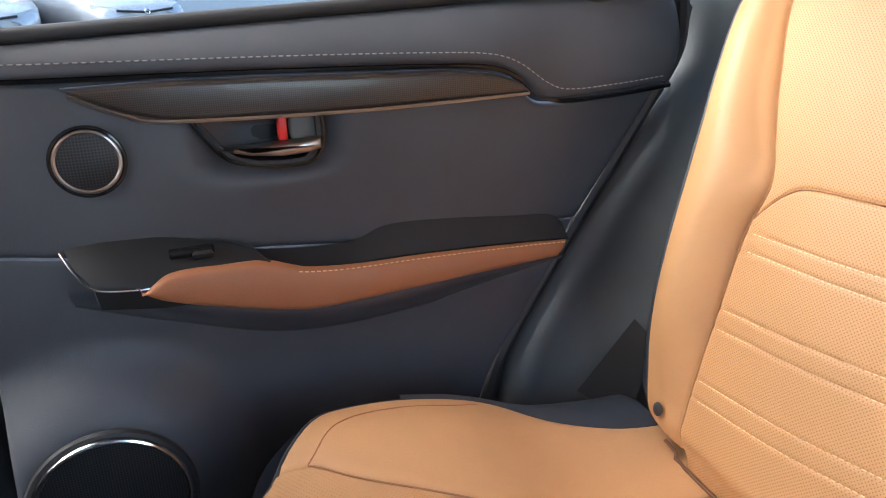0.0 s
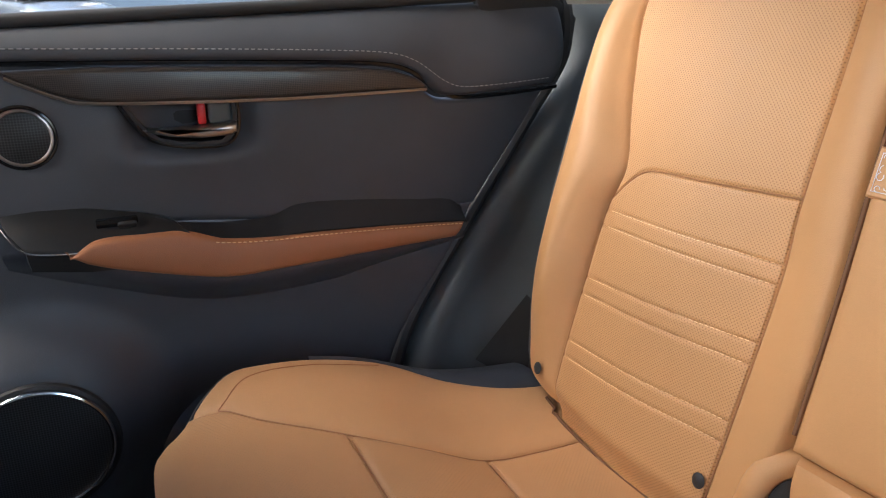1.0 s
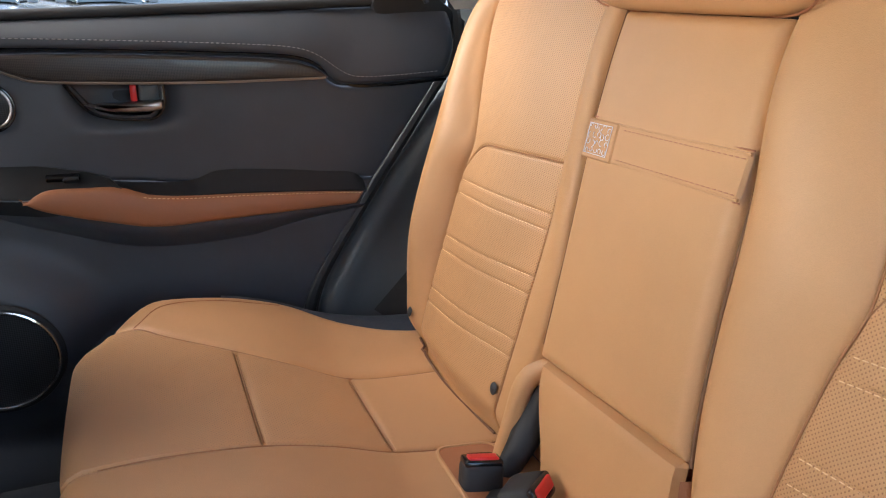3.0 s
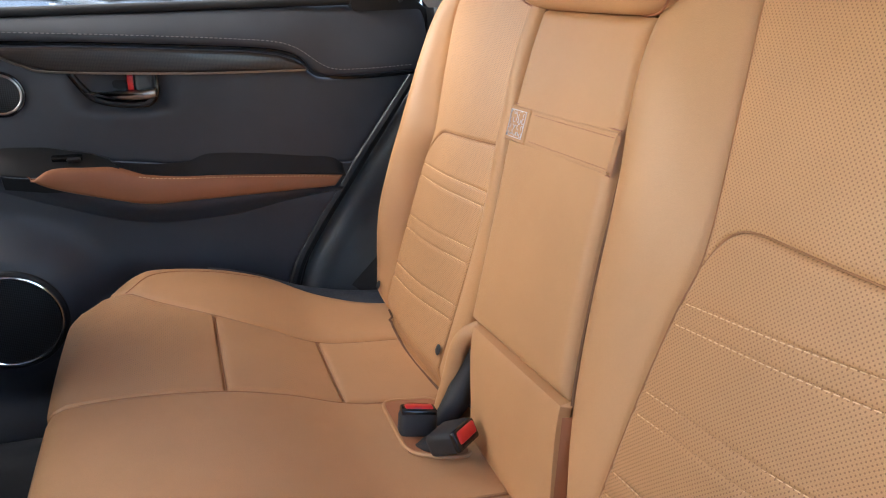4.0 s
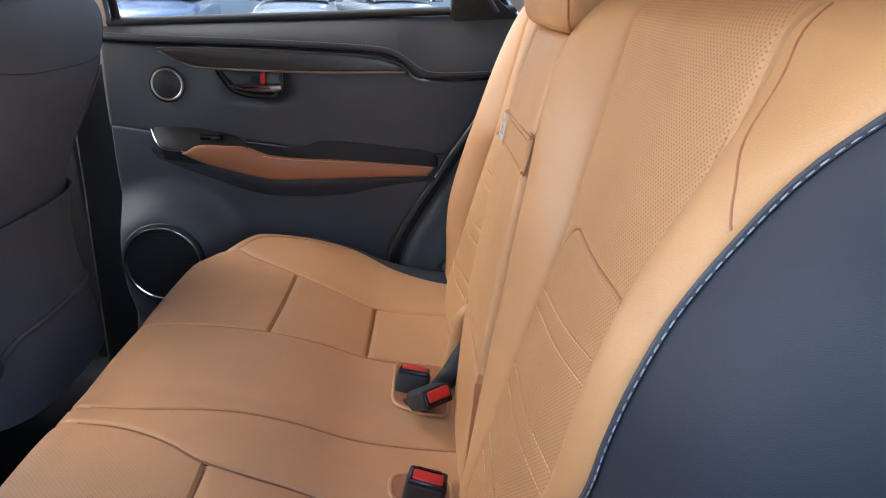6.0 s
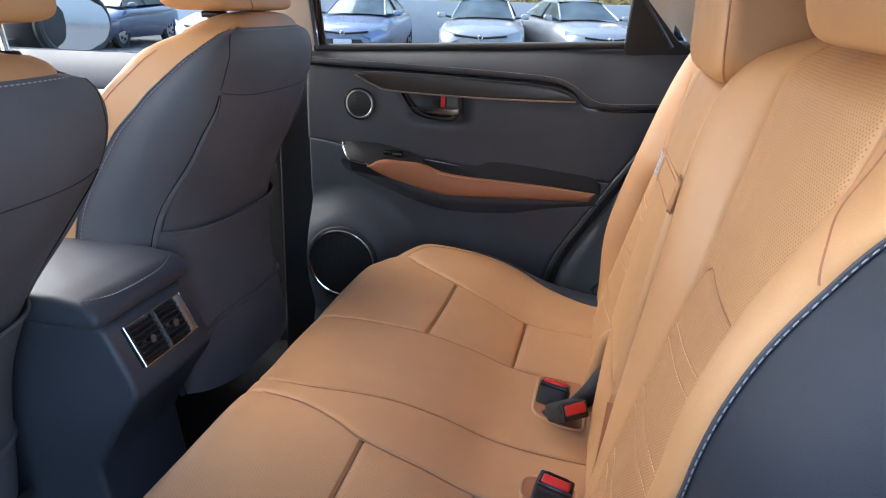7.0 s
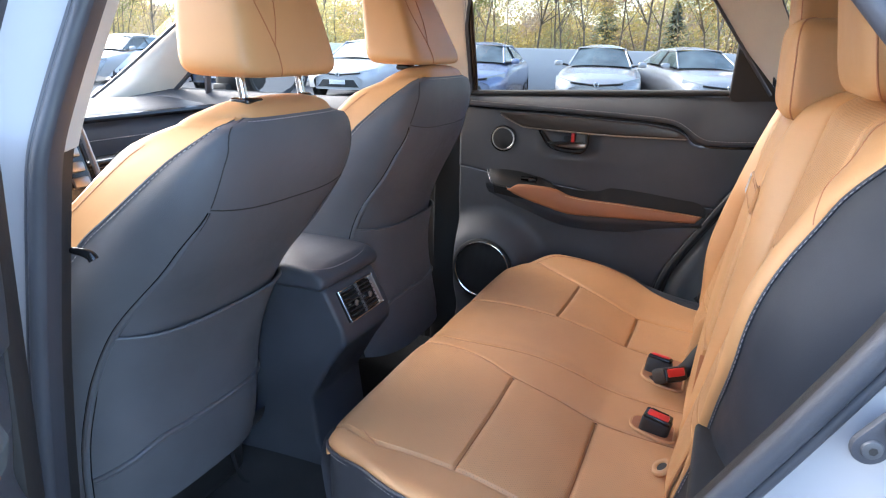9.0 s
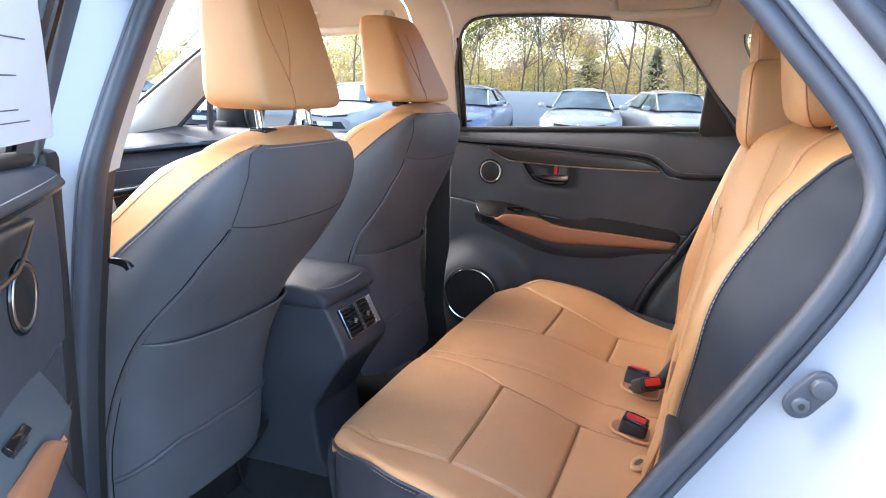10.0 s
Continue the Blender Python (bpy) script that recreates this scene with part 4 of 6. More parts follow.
backrest(-1, "tan leather rear backrest beside the open door, with black leather side")

# fold-down centre armrest
tagged(part("wall_seat_core", box(0.66, 0.0, 0.96, 0.04, 1.0, 0.56), m_hard), "dark seat frame behind the rear backrests", "seat frame", kind="structure")
ARM = thing("folding_armrest", (0.43, 0.02, 0.83), "folded-up tan leather centre armrest with a pull strap", "armrest")


arm_x = interp([(0.83, 0.404), (0.87, 0.412), (1.0, 0.437), (1.13, 0.463), (1.20, 0.482), (1.26, 0.503)])


def arm(u, v):
    # u: y, v: z
    return (arm_x(v), u, v)


aL = interp([(0.83, -0.134), (0.90, -0.118), (1.0, -0.107), (1.12, -0.101), (1.20, -0.090), (1.26, -0.080)])
aR = interp([(0.83, 0.130), (0.90, 0.130), (1.0, 0.131), (1.12, 0.136), (1.26, 0.146)])
part("armrest_pad", panel(arm, aL, aR, lambda a: lerp(0.874, 0.858, a), const(1.252), 40, 60, depth=0.018, r=0.014, puff=0.004, flip=True), m_tan, ARM)
part("armrest_body", grid(lambda a, b: (arm_x(lerp(0.868, 1.252, a)) + lerp(0.022, 0.16, b), (aL(lerp(0.868, 1.252, a)) + 0.001), lerp(0.868, 1.252, a)), 10, 4), m_tan, ARM)
part("armrest_body", grid(lambda a, b: (arm_x(lerp(0.868, 1.252, a)) + lerp(0.022, 0.16, b), (aR(lerp(0.868, 1.252, a)) - 0.001), lerp(0.868, 1.252, a)), 10, 4), m_tan, ARM)
part("armrest_top", grid(lambda a, b: (lerp(0.515, 0.64, b), lerp(-0.08, 0.146, a), 1.248 + 0.01 * b), 8, 4), m_tan, ARM)


def strap(u, v):
    p = arm(u, v)
    return (p[0] - 0.0036, p[1], p[2])


def strap_z(y, v):
    """The strap rises a little towards the near side; v runs 0..1 over its width."""
    return 1.0985 + 0.028 * (0.13 - y) + 0.0375 * v


part("strap", panel(lambda y, v: strap(y, strap_z(y, v)), const(-0.100), const(0.130), const(0.0), const(1.0), 40, 12, depth=0.0045, r=0.004, edges=(1, 1, 0, 0), flip=True), m_tan, ARM, "tan leather pull strap")
for v in (0.0, 1.0):
    part("strap_edge", tube_bm([(strap(y, strap_z(y, v))[0] + 0.0010, y, strap_z(y, v)) for y in [-0.100 + 0.230 * i / 20 for i in range(21)]], 0.0016, 8), m_tan, ARM)
    # darker bead paints the shade under the strap's edge
    part("strap_edge_shade", tube_bm([(strap(y, strap_z(y, v))[0] + 0.0034, y, strap_z(y, v) + (v - 0.5) * 0.0062) for y in [-0.100 + 0.230 * i / 20 for i in range(21)]], 0.0009, 6), m_strip_shade, ARM)
for v in (0.10, 0.90):
    part("strap_stitching", stitches([(strap(y, strap_z(y, v))[0] - 0.0006, y, strap_z(y, v)) for y in [-0.096 + 0.17 * i / 40 for i in range(41)]], 0.0045, 0.0025, 0.0006), m_strip_shade, ARM, "brown thread")
tab = part("strap_tab", panel(lambda y, v: (strap(y, strap_z(y, v))[0] - 0.0022, y, strap_z(y, v)), const(0.078), const(0.1315), const(-0.05), const(1.06), 14, 12, depth=0.003, r=0.003, flip=True), m_tan, ARM, "stitched strap end")
bmw = bmesh.new()
rw = random.Random(3)


def mark(y, v, lift=0.0028):
    return (strap(y, strap_z(y, v))[0] - lift, y, strap_z(y, v))


for k in range(4):
    for i in range(5):
        y, v, q0 = 0.0905 + 0.0078 * i + rw.uniform(-0.001, 0.001), 0.20 + 0.21 * k + rw.uniform(-0.03, 0.03), rw.uniform(0, 6)
        r = rw.uniform(0.0022, 0.0034)
        tube(bmw, [mark(y + r * math.cos(q0 + q * 0.8), v + r * math.sin(q0 + q * 0.8) / 0.0375) for q in range(rw.choice((4, 5, 7)))], 0.0004, 5)
tube(bmw, [mark(y, v) for y, v in ((0.086, 0.10), (0.126, 0.10), (0.126, 0.93), (0.086, 0.93))], 0.0005, 5, True)
part("tab_print", bmw, m_paper, tab, "pale printed marks")

# added dark tubes paint the shade in both gaps beside the armrest
for edge, k in ((aL, -1), (aR, 1)):
    part("armrest_gap_shade", tube_bm([(arm_x(z) + 0.010, edge(z) + k * 0.0022, z) for z in [0.872 + 0.375 * i / 40 for i in range(41)]], 0.0024, 6), m_gap_shade, ARM, "painted shade in the gap beside the armrest")

# hump below the armrest, between the backs
HUMP = thing("backrest_foot", (0.43, 0.0, 0.70), "tan leather lower piece of the centre backrest", "car seat", "rear bench")
part("foot_cover", panel(lambda u, v: (0.413 + 0.12 * (v - 0.865) + 0.03 * sstep(0.72, 0.69, v), u, v), lambda v: -0.120 - 0.02 * sstep(0.86, 0.72, v), lambda v: 0.122 - 0.035 * sstep(0.84, 0.72, v), const(0.69), lambda a: lerp(0.872, 0.856, a), 24, 20, depth=0.012, r=0.008, puff=0.004, flip=True), m_tan, HUMP)
part("foot_backing", grid(lambda a, b: (0.462, lerp(-0.24, 0.24, a), lerp(0.66, 0.90, b)), 4, 4), m_strip_shade, HUMP)
# tan cheek in the darker brown, so its shade is in the colour
part("side_flap_shaded", grid(lambda a, b: (0.398 + 0.012 * a + 0.06 * b, -0.128 - 0.012 * (1 - a) - 0.006 * math.sin(math.pi * b), lerp(0.71, 0.862, a)), 10, 6), m_strip_shade, HUMP)
part("far_flap", tube_bm(smooth_path([(0.385, 0.158, 0.70), (0.398, 0.155, 0.76), (0.410, 0.150, 0.815), (0.432, 0.135, 0.838), (0.455, 0.125, 0.84)], 20), 0.014, 10), m_tan, HUMP)
part("belt_cover", tube_bm(smooth_path([(0.360, 0.118, 0.700), (0.396, 0.132, 0.735), (0.428, 0.141, 0.785), (0.450, 0.140, 0.84)], 20), [0.012 + 0.008 * min(1, i / 8) for i in range(19)], 10), m_hard, HUMP, "black belt stalk cover")

# ---- head restraints ----
def puffy(cx, cy, cz, hx, hy, hz, nx=0.5, tilt=0.0, taper=0.0, n=28, m=20, lean=0.0):
    """A rounded cushion block: a superellipsoid with tilt about y and a narrower top."""
    def sg(v, p):
        return math.copysign(abs(v) ** p, v)
    rot = Matrix.Rotation(radians(tilt), 4, "Y")

    def fn(a, b):
        th, ph = 2 * math.pi * a, math.pi * (b - 0.5)
        x = hx * sg(math.cos(ph), nx) * sg(math.cos(th), nx)
        y = hy * sg(math.cos(ph), nx) * sg(math.sin(th), nx)
        z = hz * sg(math.sin(ph), nx)
        k = 1 - taper * (z / hz)
        return Vector((cx, cy, cz)) + rot @ Vector((x * k + lean * z, y * k, z))
    bm = grid(fn, n, m)
    bmesh.ops.remove_doubles(bm, verts=bm.verts, dist=0.0004)
    bmesh.ops.recalc_face_normals(bm, faces=bm.faces)
    return bm


def rear_headrest(y, z, hy, hz, hx, label, x=0.555, soft=0.40, tilt=-5):
    T = thing("head_restraint", (x, y, z - hz), label, "headrest", "rear head restraints")
    part("pad", puffy(x, y, z, hx, hy, hz, soft, tilt, 0.04, 48, 28), m_tan, T)
    rot = Matrix.Rotation(radians(tilt), 4, "Y")
    for k in (-1, 1):
        rim = []
        for i in range(41):
            ph = math.pi * (0.96 * i / 40 - 0.48)
            sg = lambda v: math.copysign(abs(v) ** soft, v)
            zz, c = hz * sg(math.sin(ph)), sg(math.cos(ph))
            rim.append(Vector((x, y, z)) + rot @ Vector((-hx * c * 0.80 * (1 - 0.04 * zz / hz), k * (hy * c * 1.003) * (1 - 0.04 * zz / hz), zz)))
        part("side_seam", tube_bm(rim, 0.0013, 5), m_strip_shade, T)
    for k in (-1, 1):
        part("post", tube_bm([(x + 0.01, y + k * 0.06, z - hz - 0.05), (x + 0.012, y + k * 0.06, z - hz + 0.02)], 0.006, 10), m_chrome, T, "chrome post")
    return T


rear_headrest(0.043, 1.326, 0.158, 0.078, 0.060, "tan leather centre head restraint sitting low on the backrest", 0.538, 0.36, -2)
rear_headrest(-0.37, 1.410, 0.135, 0.104, 0.055, "tan leather head restraint above the backrest beside the open door", 0.573, 0.32, -9)
rear_headrest(0.40, 1.43, 0.135, 0.095, 0.055, "tan leather head restraint above the outer backrest", 0.555)

# ---- buckles ----
def buckle(at, rot, label):
    T = thing("belt_buckle", at, label, "belt buckle", "rear belt buckles")
    R = Matrix.Translation(at) @ rot

    def P(name, bm, m, lab=""):
        bm.transform(R)
        return part(name, bm, m, T, lab)
    P("housing", box(0, 0, -0.021, 0.030, 0.050, 0.046, 0.008, 3), m_hard, "black plastic buckle housing")
    P("rim", box(0, 0, 0.001, 0.027, 0.047, 0.010, 0.004, 3), m_gloss)
    P("button", box(-0.003, 0, 0.005, 0.016, 0.037, 0.008, 0.003, 3), m_red, "red release button")
    P("slot", box(0.009, 0, 0.0045, 0.004, 0.030, 0.006, 0.001), m_gloss)
    P("stalk", box(0.004, 0, -0.06, 0.014, 0.034, 0.03, 0.005, 2), m_hard)
    return T


def rxyz(a, b, c):
    return Euler((radians(a), radians(b), radians(c))).to_matrix().to_4x4()


buckle((0.335, 0.112, 0.744), rxyz(6, 14, 82), "black belt buckle with red button beside the centre place")
buckle((0.368, 0.032, 0.750), rxyz(0, 62, -52), "black belt buckle tipped over, red button facing the backrest")
buckle((0.356, -0.146, 0.743), rxyz(12, -6, 82), "black belt buckle with red button in the near seat pocket")
for y0, y1, x0, nm in ((0.040, 0.188, 0.304, "well between the seats"), (-0.172, -0.102, 0.310, "well by the near seat")):
    T = thing("buckle_well", (0.36, (y0 + y1) / 2, 0.70), "tan edged recess in the cushion, " + nm, "seat recess")
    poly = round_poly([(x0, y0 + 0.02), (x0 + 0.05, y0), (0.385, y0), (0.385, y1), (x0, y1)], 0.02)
    # flat patch on the cushion; its darker tan paints the recess's shade
    part("recess", prism(poly, 0.712, 0.7125, lambda u, v, t: (u, v, t + (cz(u) - 0.712) + 0.0085)), m_strip_shade, T, "flat recess floor with shade put into its darker tan")
    part("lip", tube_bm([(u, v, cz(u) + 0.008) for u, v in poly], 0.0028, 6, True), m_tanc, T)
part("bolster_seam", tube_bm(smooth_path([tuple(Vector(cush(u_of(x), y)) + Vector((0, 0, 0.0003))) for x, y in ((-0.050, 0.543), (-0.040, 0.556), (-0.020, 0.576), (0.005, 0.590), (0.046, 0.600), (0.10, 0.603), (0.15, 0.602), (0.19, 0.606))], 40), 0.0007, 5), m_strip_shade, bench)
part("corner_seam", tube_bm(smooth_path([tuple(Vector(cush(u_of(x), y)) + Vector((0, 0, 0.0005))) for x, y in ((-0.092, -0.400), (-0.084, -0.398), (-0.070, -0.420), (-0.050, -0.445), (-0.024, -0.466))], 24), 0.0008, 5), m_strip_shade, bench)
ISO = thing("child_seat_anchor", (0.39, -0.262, 0.70), "small tan anchor opening at the backrest's foot", "seat anchor")
part("surround", ring((0.376, -0.262, 0.718), (-0.6, -0.3, 1), 0.013, 0.005, 24), m_tanc, ISO)
part("hole", disc((0.376, -0.262, 0.7195), (-0.6, -0.3, 1), 0.011, 3, 20), m_hard, ISO)

# ---- front seats ----
edge_x = interp([(0.50, -0.455), (0.607, -0.455), (0.689, -0.458), (0.76, -0.455), (0.837, -0.439), (0.932, -0.393), (1.05, -0.297), (1.113, -0.250), (1.17, -0.226), (1.22, -0.222), (1.26, -0.235), (1.275, -0.26)])
half_w = interp([(0.50, 0.20), (0.57, 0.216), (0.607, 0.226), (0.70, 0.237), (0.85, 0.241), (1.0, 0.243), (1.10, 0.241), (1.15, 0.233), (1.19, 0.214), (1.214, 0.192), (1.230, 0.168), (1.239, 0.143), (1.243, 0.115), (1.262, 0.10)])
seam_d = interp([(0.50, 0.14), (0.70, 0.14), (0.90, 0.145), (1.068, 0.135), (1.12, 0.108), (1.188, 0.058), (1.22, 0.024), (1.243, 0.004), (1.262, 0.002)])
bulge = interp([(0.50, 0.030), (0.70, 0.040), (0.90, 0.045), (1.05, 0.032), (1.15, 0.026), (1.275, 0.018)])


def seat_back(a, z, x0, y0):
    """The black back of a front seat: a runs 0..1 from seam to seam round the rear, with full rounded corners."""
    w, xe, sd, bg = half_w(z), edge_x(z), seam_d(z), bulge(z)
    ph = (a - 0.5) * math.pi
    y = w * math.copysign(abs(math.sin(ph)) ** 0.60, math.sin(ph))
    return (x0 + xe - sd + (sd + bg) * max(0.0, math.cos(ph)) ** 0.58, y0 + y, z)


def front_seat(x0, y0, label, hdx=0.0, up=0.0, seam_up=0.0, hdz=0.0, narrow=0.12, upright=0.0, hem=0.0, lean=-0.34, hw=0.122):
    rake = lambda z: upright * max(0.0, 1.14 - z)

    def sb(a, z, x0, y0):
        p = seat_back(a, z, x0, y0)
        return (p[0] + rake(z), p[1], p[2])
    T = thing("front_seat", (x0 - 0.55, y0, 0.42), label, "car seat", "front seats")
    zs = lambda b: lerp(0.57, 1.243, b)
    part("back_shell", grid(lambda a, b: sb(a, zs(b), x0, y0), 90, 80), m_back_lit, T, "black leather seat back")

    def front(a, b):
        z = lerp(0.575, 1.262, b)
        w, xe, sd = half_w(z), edge_x(z) + rake(z), seam_d(z)
        t = a * 2 - 1
        dep = 0.115 * (1 - sstep(1.20, 1.275, z) * 0.75)
        hollow = 0.045 * (1 - abs(t) ** 3) * (1 - sstep(1.1, 1.25, z))
        k = abs(t)
        rnd = math.sqrt(max(0, 1 - max(0, (k - 0.72) / 0.28) ** 2))
        return (x0 + xe - sd - dep * rnd + hollow, y0 + (w + 0.001) * math.copysign(min(1, k * 1.12) if k < 0.89 else 1.0, t), z)
    part("front_cover", grid(front, 60, 60), m_tan, T, "tan leather seat front")
    def roll(a, b):
        p, q = Vector(sb(a, 1.243, x0, y0)), Vector(front(a, 0.955))
        r = p.lerp(q, b)
        return r + Vector((0.006 * math.sin(math.pi * min(1, 2 * b)), 0, 0.030 * math.sin(math.pi * b) ** 0.7 * (1 - abs(2 * a - 1) ** 3)))
    part("top_roll", grid(roll, 50, 14), m_tan, T)
    for s, lo_a in ((-1, 0.0), (1, 1.0)):
        path = [sb(lo_a, zs(i / 60), x0, y0) for i in range(8, 61)]
        part("seam_piping", tube_bm([(p[0], p[1] + s * 0.0005, p[2]) for p in path], 0.0018, 6), m_back_lit, T)
        ps = [sb(0.002 if s < 0 else 0.998, zs(i / 60), x0, y0) for i in range(8, 61)]
        part("seam_stitching", stitches([(p[0], p[1] + s * 0.001, p[2]) for p in ps], 0.005, 0.003, 0.0009), m_thread, T, "pale thread")
    top = [sb(0.01 + 0.98 * i / 60, 1.2405, x0, y0) for i in range(61)]
    part("seam_stitching", stitches([(p[0] + 0.001, p[1], p[2] - 0.002) for p in top], 0.005, 0.003, 0.0009), m_thread, T, "pale thread")
    part("cross_seam", tube_bm([sb(0.272 + 0.456 * i / 40, 1.122 + seam_up - 0.012 * math.sin(math.pi * i / 40), x0, y0) for i in range(41)], 0.0011, 6), m_hard, T)
    for k in (-1, 1):
        pa = interp([(0.57, 0.130), (0.706, 0.160), (0.799, 0.183), (0.917, 0.206), (0.961, 0.225), (1.018, 0.255), (1.07, 0.266), (1.12, 0.272), (1.16, 0.258), (1.18, 0.246), (1.20, 0.233), (1.214, 0.196), (1.230, 0.129), (1.239, 0.05), (1.243, 0.03)])
        pts = []
        for i in range(70):
            z = lerp(0.57, 1.242, i / 69)
            aa = pa(z)
            pts.append(sb(aa if k < 0 else 1 - aa, z, x0, y0))
        part("back_seam", tube_bm([p for p in pts if p[2] > 1.118 + seam_up], 0.0012, 6), m_hard, T)
        low = [z for z in [lerp(0.57, 1.118 + seam_up, i / 69) for i in range(70)]]
        taper = [min(1.0, 0.2 + (69 - i) / 10) for i in range(70)]
        run = [sb(pa(z) if k < 0 else 1 - pa(z), z, x0, y0) for z in low]
        part("back_piping", tube_bm(run, [0.0062 * w for w in taper], 8), m_back_lit, T, "raised black piping of the pocket panel")
        for da in (-0.013, 0.013):
            groove = [sb(pa(z) + da * w if k < 0 else 1 - pa(z) - da * w, z, x0, y0) for z, w in zip(low, taper)]
            part("piping_groove", tube_bm(groove, 0.0016, 6), m_gloss, T)
    # map pocket, standing proud of the shell
    zt = lambda a: 0.914 + hem - 0.008 * math.sin(math.pi * a)

    def pocket(a, b):
        z = lerp(0.60, zt(a), b)
        p = sb(lerp(0.195, 0.805, a), z, x0, y0)
        k = min(1, 6 * a, 6 * (1 - a)) ** 0.7
        return (p[0] + 0.003 + 0.008 * k * b, p[1], p[2])
    part("map_pocket", grid(pocket, 40, 24), m_back_lit, T, "black map pocket")
    part("pocket_hem", tube_bm([pocket(i / 40, 1.0) for i in range(41)], 0.0032, 8), m_back_lit, T)
    part("pocket_fold", tube_bm([(p[0] + 0.0065 * min(1, 5 * i / 40, 5 * (1 - i / 40)), p[1], p[2]) for i, p in [(i, sb(0.17 + 0.66 * i / 40, 0.655 + 0.046 * min(1, i / 14), x0, y0)) for i in range(41)]], 0.0055, 10), m_back_lit, T)
    part("front_seam", tube_bm([front(0.030, 0.30 + 0.62 * i / 40) for i in range(41)], 0.0009, 5), m_strip_shade, T)
    # cushion below
    part("cushion", puffy(x0 - 0.76, y0, 0.60, 0.24, 0.24, 0.085, 0.4), m_tan, T)
    part("plinth", box(x0 - 0.70, y0, 0.49, 0.42, 0.40, 0.10, 0.02), m_hard, T)
    part("lower_skirt", grid(lambda a, b: (x0 - 0.46 - 0.10 * b * b - 0.02 * math.cos(math.pi * a), y0 + lerp(-0.205, 0.205, a), lerp(0.60, 0.50, b)), 16, 6), m_hard, T)
    # head restraint
    HN = 0.24
    hx, hz = x0 - 0.288 + hdx, 1.402 + hdz
    H = part("head_restraint", puffy(hx, y0, hz, 0.058, hw, 0.106, HN, 0, narrow, 44, 32, lean=lean), m_tan, T, "tan leather head restraint")

    def skin(th, zz):
        # a point on the head restraint's surface at angle th and height zz (-1..1)
        sg = lambda v, p: math.copysign(abs(v) ** p, v)
        ph = math.asin(max(-1, min(1, sg(zz, 1 / HN))))
        z = 0.106 * zz
        c = math.cos(ph) ** HN
        k = 1 - narrow * zz
        t = radians(th)
        return (hx + 0.0585 * c * sg(math.cos(t), HN) * k + lean * z, y0 + (hw + 0.0005) * c * sg(math.sin(t), HN) * k, hz + z)
    def rear(yf, zz):
        return skin(math.degrees(math.asin(min(1.0, abs(yf)) ** (1 / HN))) * (1 if yf > 0 else -1), zz)
    for sgn in (-1,):
        for run in (((0.86, 0.97), (0.80, 0.55), (0.72, 0.15), (0.52, -0.30), (0.40, -0.62), (0.38, -0.75), (0.37, -0.85), (0.365, -0.93), (0.36, -0.975)), ((0.34, 0.97), (0.27, 0.5), (0.24, 0.1), (0.30, -0.25), (0.42, -0.58))):
            part("pad_seam", tube_bm(smooth_path([rear(sgn * q, z) for q, z in run], 40), 0.0009, 5), m_strip_shade, H)
    for k in (-1, 1):
        part("post", tube_bm([(x0 - 0.247 + hdx, y0 + k * 0.078, 1.235), (x0 - 0.262 + hdx, y0 + k * 0.078, 1.32)], 0.0065, 12), m_chrome, T, "chrome head restraint post")
        part("collar", box(x0 - 0.248 + hdx, y0 + k * 0.078, 1.262, 0.034 if k < 0 else 0.022, 0.040 if k < 0 else 0.022, 0.012, 0.005, 3), m_gloss, T, "black post collar")
    T.location.z += up
    return T


front_seat(0.0, -0.357, "front seat with tan leather front and black leather back", narrow=0.15, lean=-0.20, hw=0.116)
front_seat(-0.025, 0.353, "front passenger seat with tan front and black back", -0.040, 0.034, 0.018, -0.028, 0.24, 0.27, -0.020)

# ---- centre console ----
CON = thing("centre_console", (-0.45, -0.01, 0.42), "black centre console with rear air vents and armrest lid", "console")
prof = [(-0.262, 0.755), (-0.268, 0.785), (-0.308, 0.862), (-0.330, 0.868), (-0.90, 0.868), (-0.90, 0.45), (-0.30, 0.45), (-0.33, 0.52), (-0.345, 0.62), (-0.30, 0.70)]
bmc = prism(prof, -0.118, 0.098, lambda u, v, t: (u, t, v))
bmesh.ops.bevel(bmc, geom=list(bmc.edges), offset=0.010, segments=3, profile=0.5, affect="EDGES")
part("console_body", bmc, m_black, CON, "black console body")
lid = [(-0.325, 0.862), (-0.318, 0.885), (-0.345, 0.905), (-0.40, 0.912), (-0.75, 0.915), (-0.78, 0.90), (-0.78, 0.868)]
bml = prism(lid, -0.128, 0.122, lambda u, v, t: (u + 0.014, t, v))
bmesh.ops.bevel(bml, geom=list(bml.edges), offset=0.012, segments=3, profile=0.5, affect="EDGES")
L = part("armrest_lid", bml, m_black, CON, "black leather armrest lid with pale stitching")
part("lid_stitching", stitches([(-0.319 - 0.02 * abs(2 * i / 30 - 1) ** 3, lerp(-0.118, 0.112, i / 30), 0.8975 + 0.008 * abs(2 * i / 30 - 1) ** 3) for i in range(31)], 0.0045, 0.003, 0.0008), m_thread, L, "pale thread")
vn = Vector((0.88, 0, 0.47)).normalized()
vc, vt = Vector((-0.286, -0.013, 0.822)), Vector((-0.47, 0, 0.88))
vy = Vector((0, 1, 0))


def vp(a, b, t):
    return vc + vy * (a * 0.92) + vt * (b * 0.94) + vn * t


V = part("vent_frame", prism([(-0.080, -0.036), (0.080, -0.036), (0.080, 0.036), (-0.080, 0.036)], -0.004, 0.004, lambda u, v, t: vp(u, v, t), 0.002), m_gloss, CON, "black rear air vents with a bright frame")
bmf = bmesh.new()
